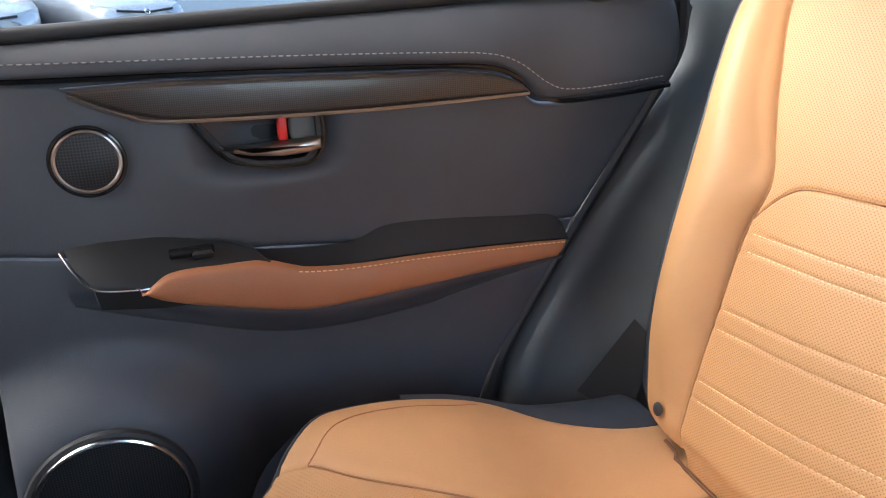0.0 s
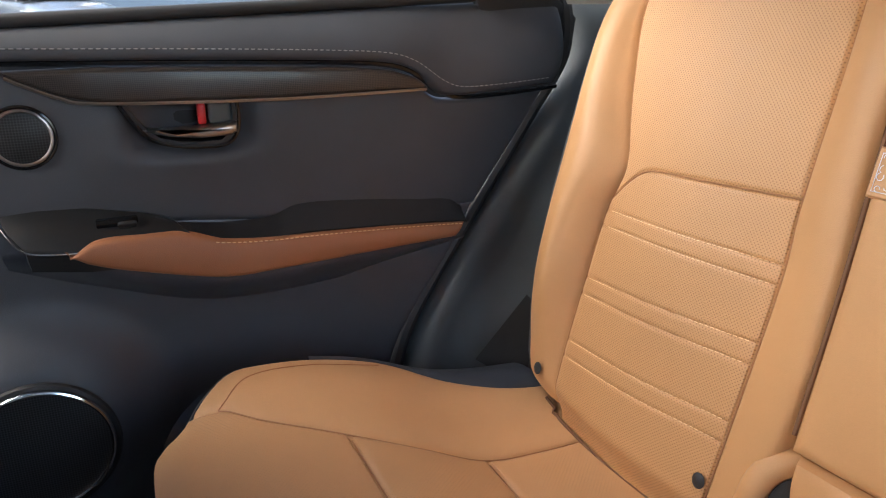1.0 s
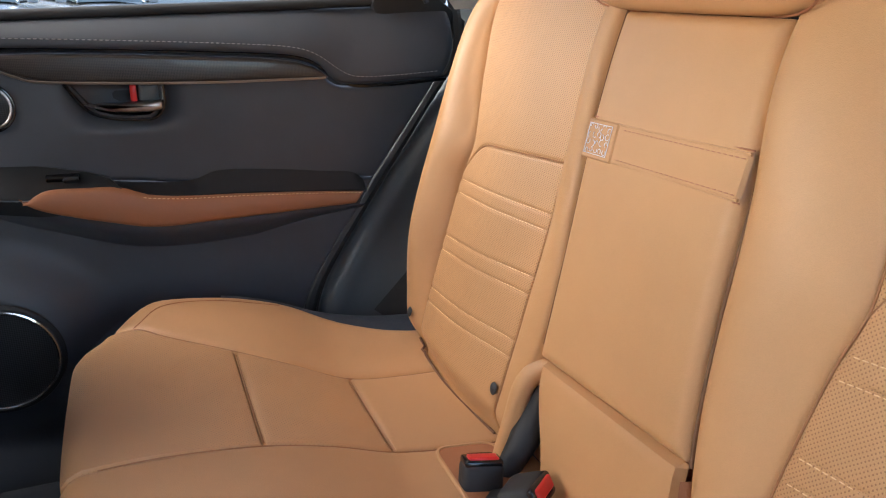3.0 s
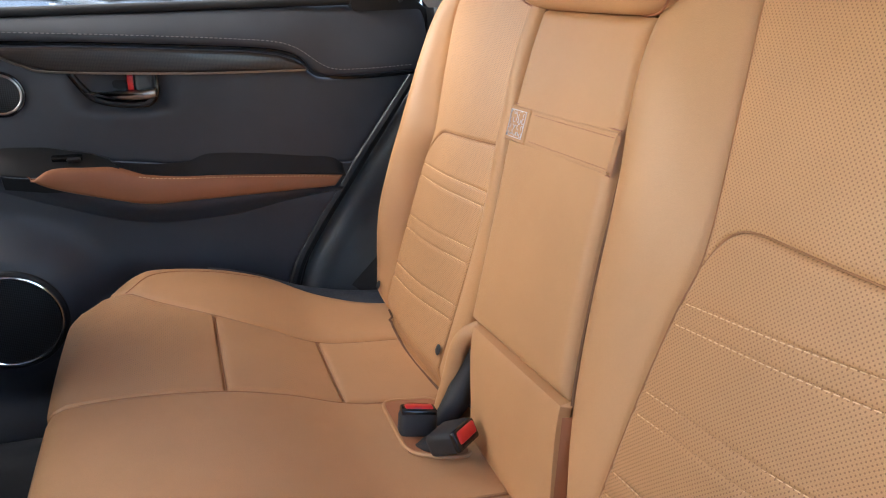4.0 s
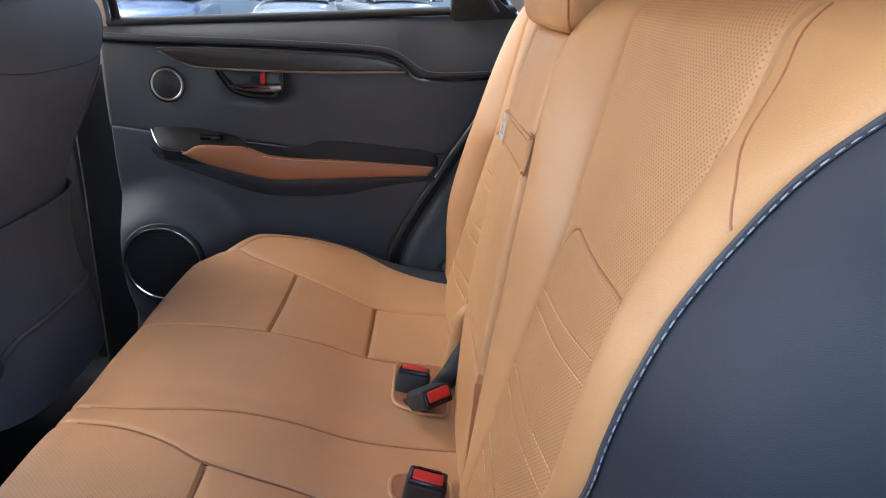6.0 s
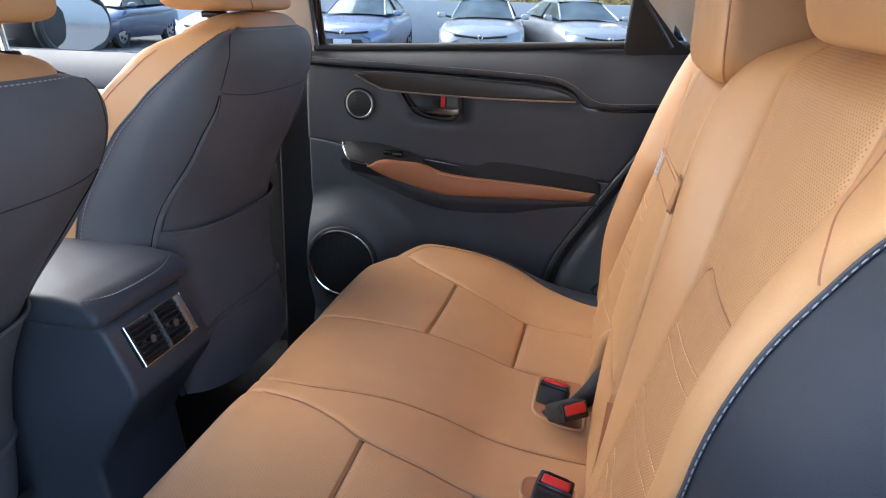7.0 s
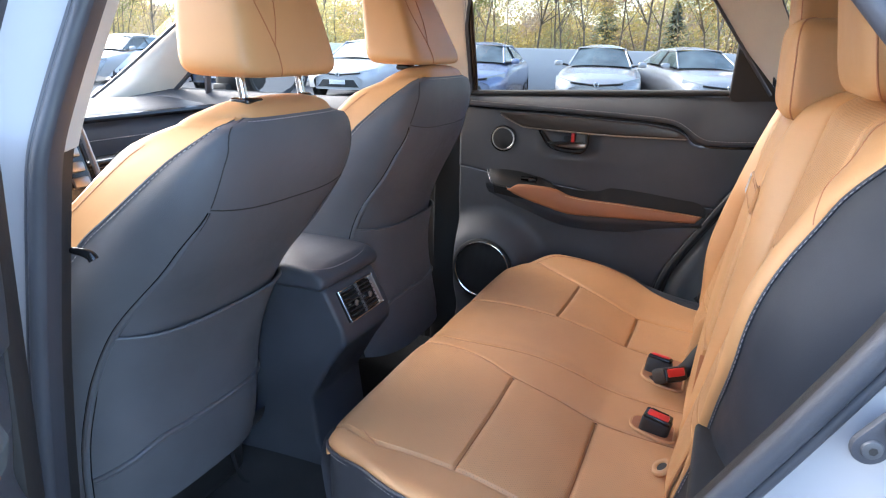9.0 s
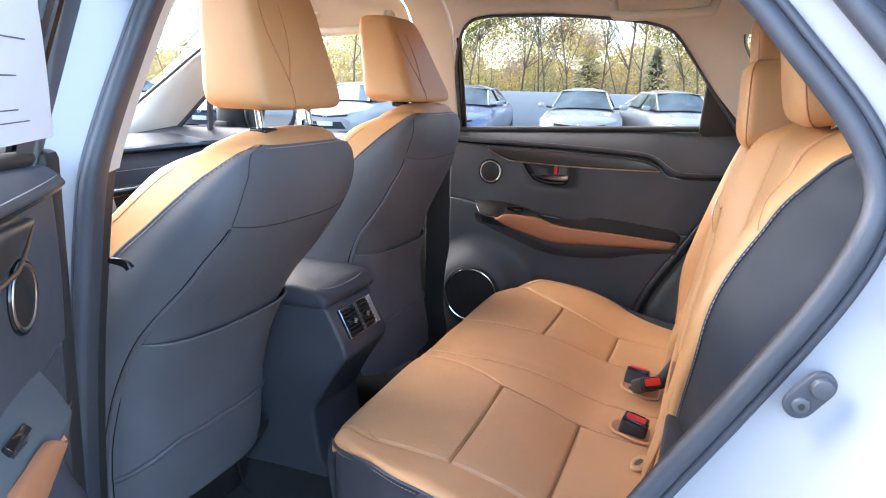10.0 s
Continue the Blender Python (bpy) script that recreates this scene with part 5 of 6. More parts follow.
tube(bmf, [vp(a, b, 0.005) for a, b in ((-0.08, -0.036), (0.08, -0.036), (0.08, 0.036), (-0.08, 0.036))], 0.0017, 6, True)
part("vent_edge", bmf, m_chrome, V, "thin bright metal edge")
part("vent_end", prism([(0.062, -0.034), (0.079, -0.034), (0.079, 0.034), (0.062, 0.034)], 0.002, 0.008, lambda u, v, t: vp(u, v, t), 0.002), m_satin, V, "satin metal end piece")
part("vent_divider", prism([(-0.0085, -0.034), (-0.0035, -0.034), (-0.0035, 0.034), (-0.0085, 0.034)], 0.003, 0.011, lambda u, v, t: vp(u, v, t), 0.0015), m_grey, V)
for c in (-0.040, 0.028):
    part("vent_cell", prism([(c - 0.031, -0.030), (c + 0.031, -0.030), (c + 0.031, 0.030), (c - 0.031, 0.030)], 0.003, 0.005, lambda u, v, t: vp(u, v, t)), m_gloss, V)
    for k in range(6):
        part("vent_slat", prism([(c - 0.030, -0.026 + 0.0098 * k), (c + 0.030, -0.026 + 0.0098 * k), (c + 0.030, -0.0240 + 0.0098 * k), (c - 0.030, -0.0240 + 0.0098 * k)], 0.004, 0.011, lambda u, v, t: vp(u, v, t), 0.001), m_hard, V)
    part("vent_knob", box(*vp(c, -0.004, 0.012), 0.007, 0.007, 0.012, 0.002), m_satin, V, "small vent slider")

# ---- dashboard and front door seen past the seats ----
DASH = thing("dashboard", (-1.35, 0.0, 0.70), "black soft dashboard with metal trim line", "dashboard")
dprof = [(-1.05, 0.86), (-1.10, 0.98), (-1.15, 1.09), (-1.22, 1.140), (-1.40, 1.158), (-1.72, 1.135), (-1.72, 0.55), (-1.10, 0.55)]
bmd = prism(dprof, -0.70, 0.72, lambda u, v, t: (u, t, v))
bmesh.ops.bevel(bmd, geom=list(bmd.edges), offset=0.03, segments=4, profile=0.5, affect="EDGES")
part("dash_body", bmd, m_side_dark, DASH)
part("dash_lower", box(-1.075, 0.30, 0.895, 0.09, 0.82, 0.19, 0.02, 3), m_hard, DASH, "dark lower dashboard panel")
part("dash_trim", tube_bm([(-1.115, -0.65 + 1.35 * i / 20, 1.025) for i in range(21)], 0.010, 8), m_satin, DASH, "satin metal trim line")
part("dash_groove", tube_bm([(-1.192, -0.65 + 1.35 * i / 20, 1.131) for i in range(21)], 0.010, 8), m_gloss, DASH, "black groove under the dashboard pad")
part("dash_stitching", stitches([(-1.141, -0.1 + 0.78 * i / 60, 1.082) for i in range(61)], 0.006, 0.004, 0.0009), m_thread, DASH, "pale thread")
part("dash_shelf", box(-1.10, 0.0, 1.035, 0.06, 1.38, 0.02, 0.008), m_gloss, DASH)
STACK = Matrix.Translation((-1.04, -0.165, 1.06)) @ Matrix.Rotation(radians(-22), 4, "Y")


def stack_part(name, bm, m, lab=""):
    bm.transform(STACK)
    return part(name, bm, m, DASH, lab)


stack_part("centre_stack", box(0, 0, 0, 0.10, 0.27, 0.22, 0.02, 3), m_gloss, "gloss black centre stack with controls")
stack_part("stack_edge", tube_bm(smooth_path([(0.045, 0.10, 0.112), (0.050, 0.136, 0.085), (0.052, 0.139, 0.0), (0.052, 0.132, -0.09), (0.052, 0.08, -0.112), (0.052, -0.10, -0.112)], 40), 0.007, 8), m_satin, "satin metal edge")
stack_part("stack_screen", box(0.050, -0.01, 0.062, 0.006, 0.20, 0.07, 0.006, 2), m_gloss, "dark display")
for k in range(3):
    for j in range(4):
        stack_part("button", box(0.052, -0.09 + 0.058 * j, 0.010 - 0.036 * k, 0.010, 0.046, 0.024, 0.004), m_satin)
FD = thing("front_door", (-0.9, 0.76, 0.44), "closed front passenger door with black trim", "car door")
part("upper_pad", grid(lambda a, b: (lerp(-1.65, -0.43, a), lerp(0.700, 0.752, b ** 2), lerp(1.10, 1.186 - 0.02 * (1 - a) * 0.5, b)), 20, 8), m_soft, FD)
part("lower_panel", grid(lambda a, b: (lerp(-1.65, -0.43, a), 0.715 - 0.02 * math.sin(math.pi * b), lerp(0.44, 1.10, b)), 20, 10), m_soft, FD)
part("door_trim_line", tube_bm([(-1.5, 0.700, 1.075), (-1.1, 0.695, 1.085), (-0.45, 0.698, 1.09)], 0.008, 8), m_satin, FD)
part("outer_skin", grid(lambda a, b: (lerp(-1.75, -0.40, a), 0.86 - 0.05 * b * b, lerp(0.42, 1.18, b)), 10, 10), m_white, FD)
part("quarter_bar", tube_bm([(-1.262, side_y(1.16) - 0.004, 1.15), (-1.222, side_y(1.33) - 0.004, 1.335)], 0.011, 6), m_rubber, FD, "black divider of the quarter glass")
gb = bmesh.new()
gb.faces.new([gb.verts.new((x, side_y(z) + 0.006, z)) for x, z in [(-1.5, 1.13), (-0.43, 1.17), (-0.43, 1.43), (-0.46, 1.50), (-0.612, 1.515), (-0.8, 1.485), (-1.0, 1.45), (-1.25, 1.32)]])
part("window_pane", gb, m_glass, FD, "window glass with a tint added to dim the daylight outside").visible_shadow = False
# outside mirror
MIR = thing("door_mirror", (-1.22, 0.98, 1.16), "dark outside mirror seen through the front window", "car mirror")
part("mirror_shell", puffy(-1.25, 1.00, 1.235, 0.075, 0.165, 0.096, 0.55), m_hard, MIR)
mg = disc((-1.172, 1.0, 1.235), (1, -0.12, 0.0), 0.142, 4, 40)
mg.transform(Matrix.Translation((-1.172, 1.0, 1.235)) @ Matrix.Diagonal((1, 1, 0.62, 1)) @ Matrix.Translation((1.172, -1.0, -1.235)))
m_mirror = mat("mirror_glass", (0.85, 0.87, 0.88), 0.02, metal=1.0, var=0.01)
part("mirror_glass", mg, m_mirror, MIR, "mirror glass")
part("mirror_rim", tube_bm([(-1.170, 1.0 + 0.147 * math.cos(2 * math.pi * i / 40), 1.235 + 0.092 * math.sin(2 * math.pi * i / 40)) for i in range(40)], 0.014, 8, True), m_hard, MIR)
part("mirror_foot", box(-1.26, 0.87, 1.185, 0.06, 0.12, 0.03, 0.01), m_hard, MIR)
# windscreen glass, grab handle, rear-view mirror
wg = bmesh.new()
wg.faces.new([wg.verts.new(p) for p in ((-1.80, -0.70, 1.10), (-1.80, 0.70, 1.10), (-1.0, 0.54, 1.565), (-1.0, -0.54, 1.565))])
ws = tagged(part("window_windscreen", wg, m_glass), "windscreen glass with a tint added to dim the daylight outside", "windscreen", kind="structure")
ws.visible_shadow = False
GH = thing("grab_handle", (-0.635, 0.60, 1.54), "beige grab handle above the front side window", "grab handle")
part("grip", tube_bm(smooth_path([(-0.745, 0.60, 1.545), (-0.742, 0.572, 1.512), (-0.715, 0.550, 1.494), (-0.525, 0.550, 1.502), (-0.498, 0.572, 1.520), (-0.495, 0.60, 1.55)], 40), 0.0125, 10), m_beige, GH)
for x in (-0.745, -0.495):
    part("mount", box(x, 0.602, 1.547, 0.035, 0.02, 0.03, 0.008), m_beige, GH)
GH2 = copy_thing(GH, Matrix.Translation((0.27, 0.585, 1.578)))
tagged(GH2, "beige grab handle above the rear side window", "grab handle")
RV = thing("rear_view_mirror", (-0.93, -0.05, 1.50), "black rear-view mirror under the headliner", "mirror")
part("mirror_case", puffy(-0.93, -0.05, 1.495, 0.02, 0.12, 0.036, 0.5), m_gloss, RV)
part("mirror_stem", tube_bm([(-0.94, -0.05, 1.52), (-0.99, -0.05, 1.57)], 0.012, 8), m_hard, RV)
BH = thing("belt_guide", (-0.40, 0.68, 1.42), "beige belt height adjuster with black belt on the pillar", "belt guide")
part("slider", box(-0.405, 0.662, 1.43, 0.055, 0.03, 0.10, 0.012, 3), m_beige, BH)
part("loop", box(-0.415, 0.645, 1.395, 0.055, 0.02, 0.03, 0.008, 3), m_hard, BH)
part("webbing", grid(lambda a, b: (-0.44 + 0.045 * a, lerp(0.645, 0.69, b), lerp(1.395, 0.60, b)), 2, 20), m_web, BH, "black belt webbing")
SJ = thing("seat_hook", (-0.39, -0.19, 0.45), "small bright metal seat rail loop under the front seat", "seat rail")
part("loop", tube_bm(smooth_path([(-0.47, -0.240, 0.58), (-0.47, -0.236, 0.545), (-0.47, -0.225, 0.495), (-0.468, -0.206, 0.450), (-0.466, -0.188, 0.432)], 20), 0.0042, 8), m_chrome, SJ)

# ---- near side of the body: door opening, pillars, open door ----
seal_pts = [(0.10, 0.46), (0.22, 0.60), (0.32, 0.775), (0.405, 0.923), (0.486, 1.053), (0.548, 1.158), (0.576, 1.225), (0.579, 1.268), (0.556, 1.315), (0.509, 1.374), (0.455, 1.436), (0.38, 1.50), (0.28, 1.535), (0.10, 1.552), (-0.12, 1.548), (-0.19, 1.527), (-0.226, 1.48), (-0.250, 1.424), (-0.271, 1.345), (-0.286, 1.28), (-0.297, 1.215), (-0.312, 1.14), (-0.324, 1.06), (-0.338, 0.96), (-0.348, 0.85), (-0.354, 0.75), (-0.358, 0.60), (-0.345, 0.47), (-0.29, 0.435), (0.0, 0.43)]


def open_y(z):
    return -0.745 + 0.30 * max(0.0, z - 1.22)


seal = smooth_path([(x, open_y(z), z) for x, z in seal_pts], 150, True)
ctr = Vector((0.1, 0, 1.0))


def offs(i, d, dy):
    k = len(seal)
    t = (seal[(i + 1) % k] - seal[i - 1]).normalized()
    n = Vector((t.z, 0, -t.x)).normalized()
    if n.dot(seal[i] - ctr) < 0:
        n = -n
    return seal[i] + n * d + Vector((0, dy, 0))


def ring_strip(prof, name, m, label, cat, rng=None):
    """A strip swept round the door opening: prof is a list of (outward, y shift)."""
    k = len(seal)
    if rng is not None:
        # start the run after its gap, so that it is unbroken
        have = set(rng)
        st = next(i for i in rng if (i - 1) % k not in have)
        rng = []
        while st % k in have and len(rng) < k:
            rng.append(st % k)
            st += 1
    idx = list(range(k)) if rng is None else rng
    bm = bmesh.new()
    rows = [[bm.verts.new(offs(i % k, d, dy)) for d, dy in prof] for i in idx]
    m_ = len(rows)
    for a in range(m_ if rng is None else m_ - 1):
        for j in range(len(prof) - 1):
            bm.faces.new((rows[a][j], rows[(a + 1) % m_][j], rows[(a + 1) % m_][j + 1], rows[a][j + 1]))
    bmesh.ops.recalc_face_normals(bm, faces=bm.faces)
    return tagged(part(name, bm, m), label, cat, kind="structure")


def arcp(c, r, a0, a1, n=6):
    return [(c[0] + r * math.cos(radians(lerp(a0, a1, i / n))), c[1] + r * math.sin(radians(lerp(a0, a1, i / n)))) for i in range(n + 1)]


ring_strip(arcp((0.003, -0.003), 0.011, 170, 370, 8), "trim_opening_seal", m_rubber, "black rubber seal round the door opening", "seal")
ring_strip(arcp((0.0185, -0.001), 0.0055, 170, 370, 6), "trim_opening_seal_lip", m_rubber, "second black rubber lip round the door opening", "seal")
ring_strip([(0.022, 0.002), (0.040, -0.003), (0.075, -0.012), (0.100, -0.030), (0.118, -0.055), (0.140, -0.066), (0.165, -0.090), (0.185, -0.115), (0.24, -0.125)], "wall_door_jamb", m_white, "white painted door jamb", "car body")
k = len(seal)
m_quarter = mat("dark_quarter_glass", (0.035, 0.042, 0.062), 0.05, var=0.1)
rear_top = [i for i in range(k) if seal[i].x > 0.15 and seal[i].z > 1.16]
ring_strip(arcp((0.060, -0.020), 0.012, 150, 390, 8), "trim_outer_seal", m_rubber, "black outer weather strip along the roof pillar", "seal", rear_top)
ring_strip([(0.070, -0.026), (0.10, -0.052), (0.13, -0.082), (0.18, -0.130), (0.40, -0.13), (0.7, -0.08)], "window_quarter", m_quarter, "dark rear quarter window of the car body", "car window", rear_top)
low_rear = [i for i in range(k) if seal[i].x > 0.02 and seal[i].z < 1.22]
ring_strip([(0.235, -0.124), (0.30, -0.140), (0.45, -0.15), (0.8, -0.13)], "wall_quarter_panel", m_white, "white painted rear quarter panel", "car body", low_rear)
# inner pillar trims on the near side
def front_run(lo, hi):
    return [i for i in range(k) if lo <= seal[i].z < hi and seal[i].x < 0.1]


ring_strip([(-0.002, 0.004), (0.002, 0.020), (0.010, 0.036)], "trim_opening_inner", m_rubber, "black inner edge of the door opening", "car trim", front_run(0.40, 1.7))
ring_strip([(0.010, 0.036), (0.024, 0.070), (0.06, 0.082)], "trim_opening_inner_upper", m_beige, "pale beige inner trim of the middle pillar", "car trim", front_run(1.212, 1.7))
ring_strip([(0.010, 0.036), (0.020, 0.060), (0.06, 0.072)], "trim_opening_inner_lower", m_hard, "black lower trim of the middle pillar", "car trim", front_run(0.40, 1.222))
ring_strip([(-0.003, 0.006), (-0.003, 0.03), (0.03, 0.07), (0.12, 0.10), (0.32, 0.11)], "trim_opening_inner_rear", m_hard, "dark inner trim behind the near backrest", "car trim", [i for i in range(k) if seal[i].x >= 0.1])
tagged(part("wall_sill_near", box(0.0, -0.76, 0.40, 1.2, 0.16, 0.08, 0.02), m_white), "white painted door sill", "car body", kind="structure")

NF = thing("front_door", (-0.9, -0.8, 0.44), "closed driver's door of the white car", "car door")
part("outer_skin", grid(lambda a, b: (lerp(-1.75, -0.42, a), -0.93 + 0.05 * b * b, lerp(0.42, 1.20, b)), 10, 10), m_white, NF)
part("inner_panel", grid(lambda a, b: (lerp(-1.65, -0.42, a), -0.72 + 0.02 * math.sin(math.pi * b), lerp(0.44, 1.18, b)), 12, 10), m_soft, NF)
nb = bmesh.new()
nb.faces.new([nb.verts.new((x, -side_y(z) - 0.006, z)) for x, z in [(-1.5, 1.13), (-0.40, 1.17), (-0.36, 1.43), (-0.40, 1.50), (-0.612, 1.515), (-0.8, 1.485), (-1.0, 1.45), (-1.25, 1.32)]])
part("window_pane", nb, m_glass, NF, "window glass with a tint added to dim the daylight outside").visible_shadow = False

ST = thing("door_striker", (0.548, -0.752, 1.066), "dark oval door catch plate with two bolts on the white jamb", "door catch")
sn = Vector((0.20, -0.97, -0.10)).normalized()
sx = Vector((0.62, 0.05, 0.78)).normalized()
sx = (sx - sn * sx.dot(sn)).normalized()
sy = sn.cross(sx)
sc = Vector((0.548, -0.762, 1.073))


def sp3(a, b, t):
    return sc + sx * a + sy * b + sn * t


oval = [(0.0125 + 0.0145 * math.cos(radians(t)), 0.0145 * math.sin(radians(t))) for t in range(-90, 91, 15)] + [(-0.012 + 0.0145 * math.cos(radians(t)), 0.0145 * math.sin(radians(t))) for t in range(90, 271, 15)]
m_dull = mat("dull_grey_metal", (0.085, 0.09, 0.10), 0.5, metal=0.3, var=0.15)
part("plate", prism(oval, 0.0, 0.006, sp3, 0.002), m_rubber, ST)
for a, r in ((0.0130, 0.0100), (-0.012, 0.0085)):
    b = prism([(a + r * math.cos(2 * math.pi * i / 24), r * math.sin(2 * math.pi * i / 24)) for i in range(24)], 0.005, 0.013 if a > 0 else 0.009, sp3, 0.003)
    part("bolt", b, m_dull, ST, "metal bolt head")
part("bolt_socket", prism([(-0.012 + 0.0035 * math.cos(2 * math.pi * i / 6), 0.0035 * math.sin(2 * math.pi * i / 6)) for i in range(6)], 0.008, 0.0095, sp3), m_hard, ST)
HC = thing("hinge_cover", (0.44, -0.52, 0.74), "black plastic hinge cover at the foot of the near backrest", "cover")
part("cover", box(0.465, -0.545, 0.790, 0.098, 0.234, 0.204, 0.008, 3), m_hard, HC)
HK = thing("coat_hook", (-0.32, -0.70, 1.085), "small black belt hook on the middle pillar", "hook")
part("hook", tube_bm(smooth_path([(-0.335, -0.690, 1.09), (-0.322, -0.688, 1.089), (-0.309, -0.686, 1.086), (-0.304, -0.685, 1.080)], 14), [0.004 + 0.0025 * min(1, i / 8) for i in range(13)], 10), m_gloss, HK)

# the open near door, the far one mirrored and swung out
hinge = Vector((-0.408, -0.866, 0.0))
swing = Matrix.Translation(hinge + Vector((0, 0, 0.037))) @ Matrix.Rotation(radians(-58.8), 4, "Z") @ Matrix.Translation(-hinge) @ Matrix.Diagonal((1, -1, 1, 1))
near_door = rear_door(swing, tuple(swing @ Vector((-0.3, 0.78, 0.44))), "rear door swung wide open, black trim and tan armrest facing", False)
PS = thing("window_sheet", tuple(swing @ Vector((0.0, 0.72, 1.25))), "white printed sheet fixed inside the open door's window", "paper sheet")
def sheet_at(x, z, out=0.0):
    return (x, 0.722 - 0.045 * (z - 1.236) / 0.264 - out, z)


pb = grid(lambda a, b: sheet_at(lerp(-0.352 + 0.115 * min(1, b * 1.9), -0.05, a), lerp(1.236, 1.50, b), 0.006 * math.sin(math.pi * b)), 10, 10)
part("sheet", pb, m_paper, PS, xf=swing)
for a0, a1, zz in ((-0.215, -0.13, 1.335), (-0.205, -0.13, 1.302), (-0.225, -0.13, 1.270), (-0.262, -0.13, 1.258)):
    part("print_bar", tube_bm([sheet_at(lerp(a0, a1, q / 6), zz, 0.006 * math.sin(math.pi * (zz - 1.236) / 0.264) + 0.0004) for q in range(7)], 0.0007, 5), m_ink, PS, smooth=False, xf=swing)
frame_edge = interp([(1.20, -0.345), (1.23, -0.360), (1.266, -0.378), (1.394, -0.446), (1.52, -0.51)])
fe = grid(lambda a, b: sheet_at(lerp(-0.27, frame_edge(lerp(1.20, 1.52, b)), a), lerp(1.20, 1.52, b), -0.010 + 0.004 * math.sin(math.pi * a)), 12, 14)
part("frame_edge", fe, m_soft, near_door, "dark front edge of the window frame", xf=swing)
part("frame_ridge", tube_bm([sheet_at(lerp(-0.27, frame_edge(z), 0.5), z, -0.006) for z in [1.20 + 0.32 * q / 14 for q in range(15)]], 0.004, 8), m_grey, near_door, xf=swing)

# ---- outside: ground, wall, parked cars, trees ----
m_asphalt = mat("asphalt", (0.08, 0.08, 0.083), 0.9, grain=0.8, gscale=120, var=0.2, vscale=0.6)
m_wall = mat("pale_painted_wall", (0.50, 0.53, 0.56), 0.75, grain=0.2, gscale=40, var=0.05, vscale=0.5)
m_tyre = mat("tyre_rubber", (0.02, 0.02, 0.02), 0.8, var=0.2)
m_rim = mat("alloy_rim", (0.5, 0.5, 0.52), 0.3, metal=1.0, var=0.05)
m_lamp = mat("headlamp_lens", (0.55, 0.58, 0.60), 0.08, var=0.05, coat=1.0)
m_bark = mat("bark", (0.21, 0.17, 0.14), 0.95, grain=1.0, gscale=30, var=0.3, vscale=3)
m_grass = mat("grass_verge", (0.09, 0.11, 0.045), 1.0, grain=1.0, gscale=30, var=0.35, vscale=0.8)
gr = grid(lambda a, b: (lerp(-300, 300, a), lerp(-300, 300, b), 0.0), 12, 12)
tagged(part("ground", gr, m_asphalt), "grey asphalt of the car park", "ground", kind="structure")
tagged(part("wall_boundary", box(-8.0, 22.0, 0.655, 90.0, 0.25, 1.31, 0.02), m_wall), "long low white boundary wall behind the parked cars", "wall", kind="structure")
tagged(part("ground_verge", grid(lambda a, b: (lerp(-70, 60, a), lerp(22.3, 60, b), 0.02 + 1.6 * sstep(0.1, 1, b)), 12, 8), m_grass), "grassy bank under the trees", "grass", kind="structure")

W2 = interp([(0.0, 0.60), (0.12, 0.78), (0.45, 0.885), (1.2, 0.915), (2.4, 0.92), (3.8, 0.90), (4.5, 0.84), (4.88, 0.70)])
ZC = interp([(0.0, 0.60), (0.08, 0.70), (0.35, 0.80), (0.9, 0.89), (1.35, 0.955), (2.4, 0.99), (3.9, 1.04), (4.5, 1.06), (4.80, 0.99), (4.88, 0.80)])


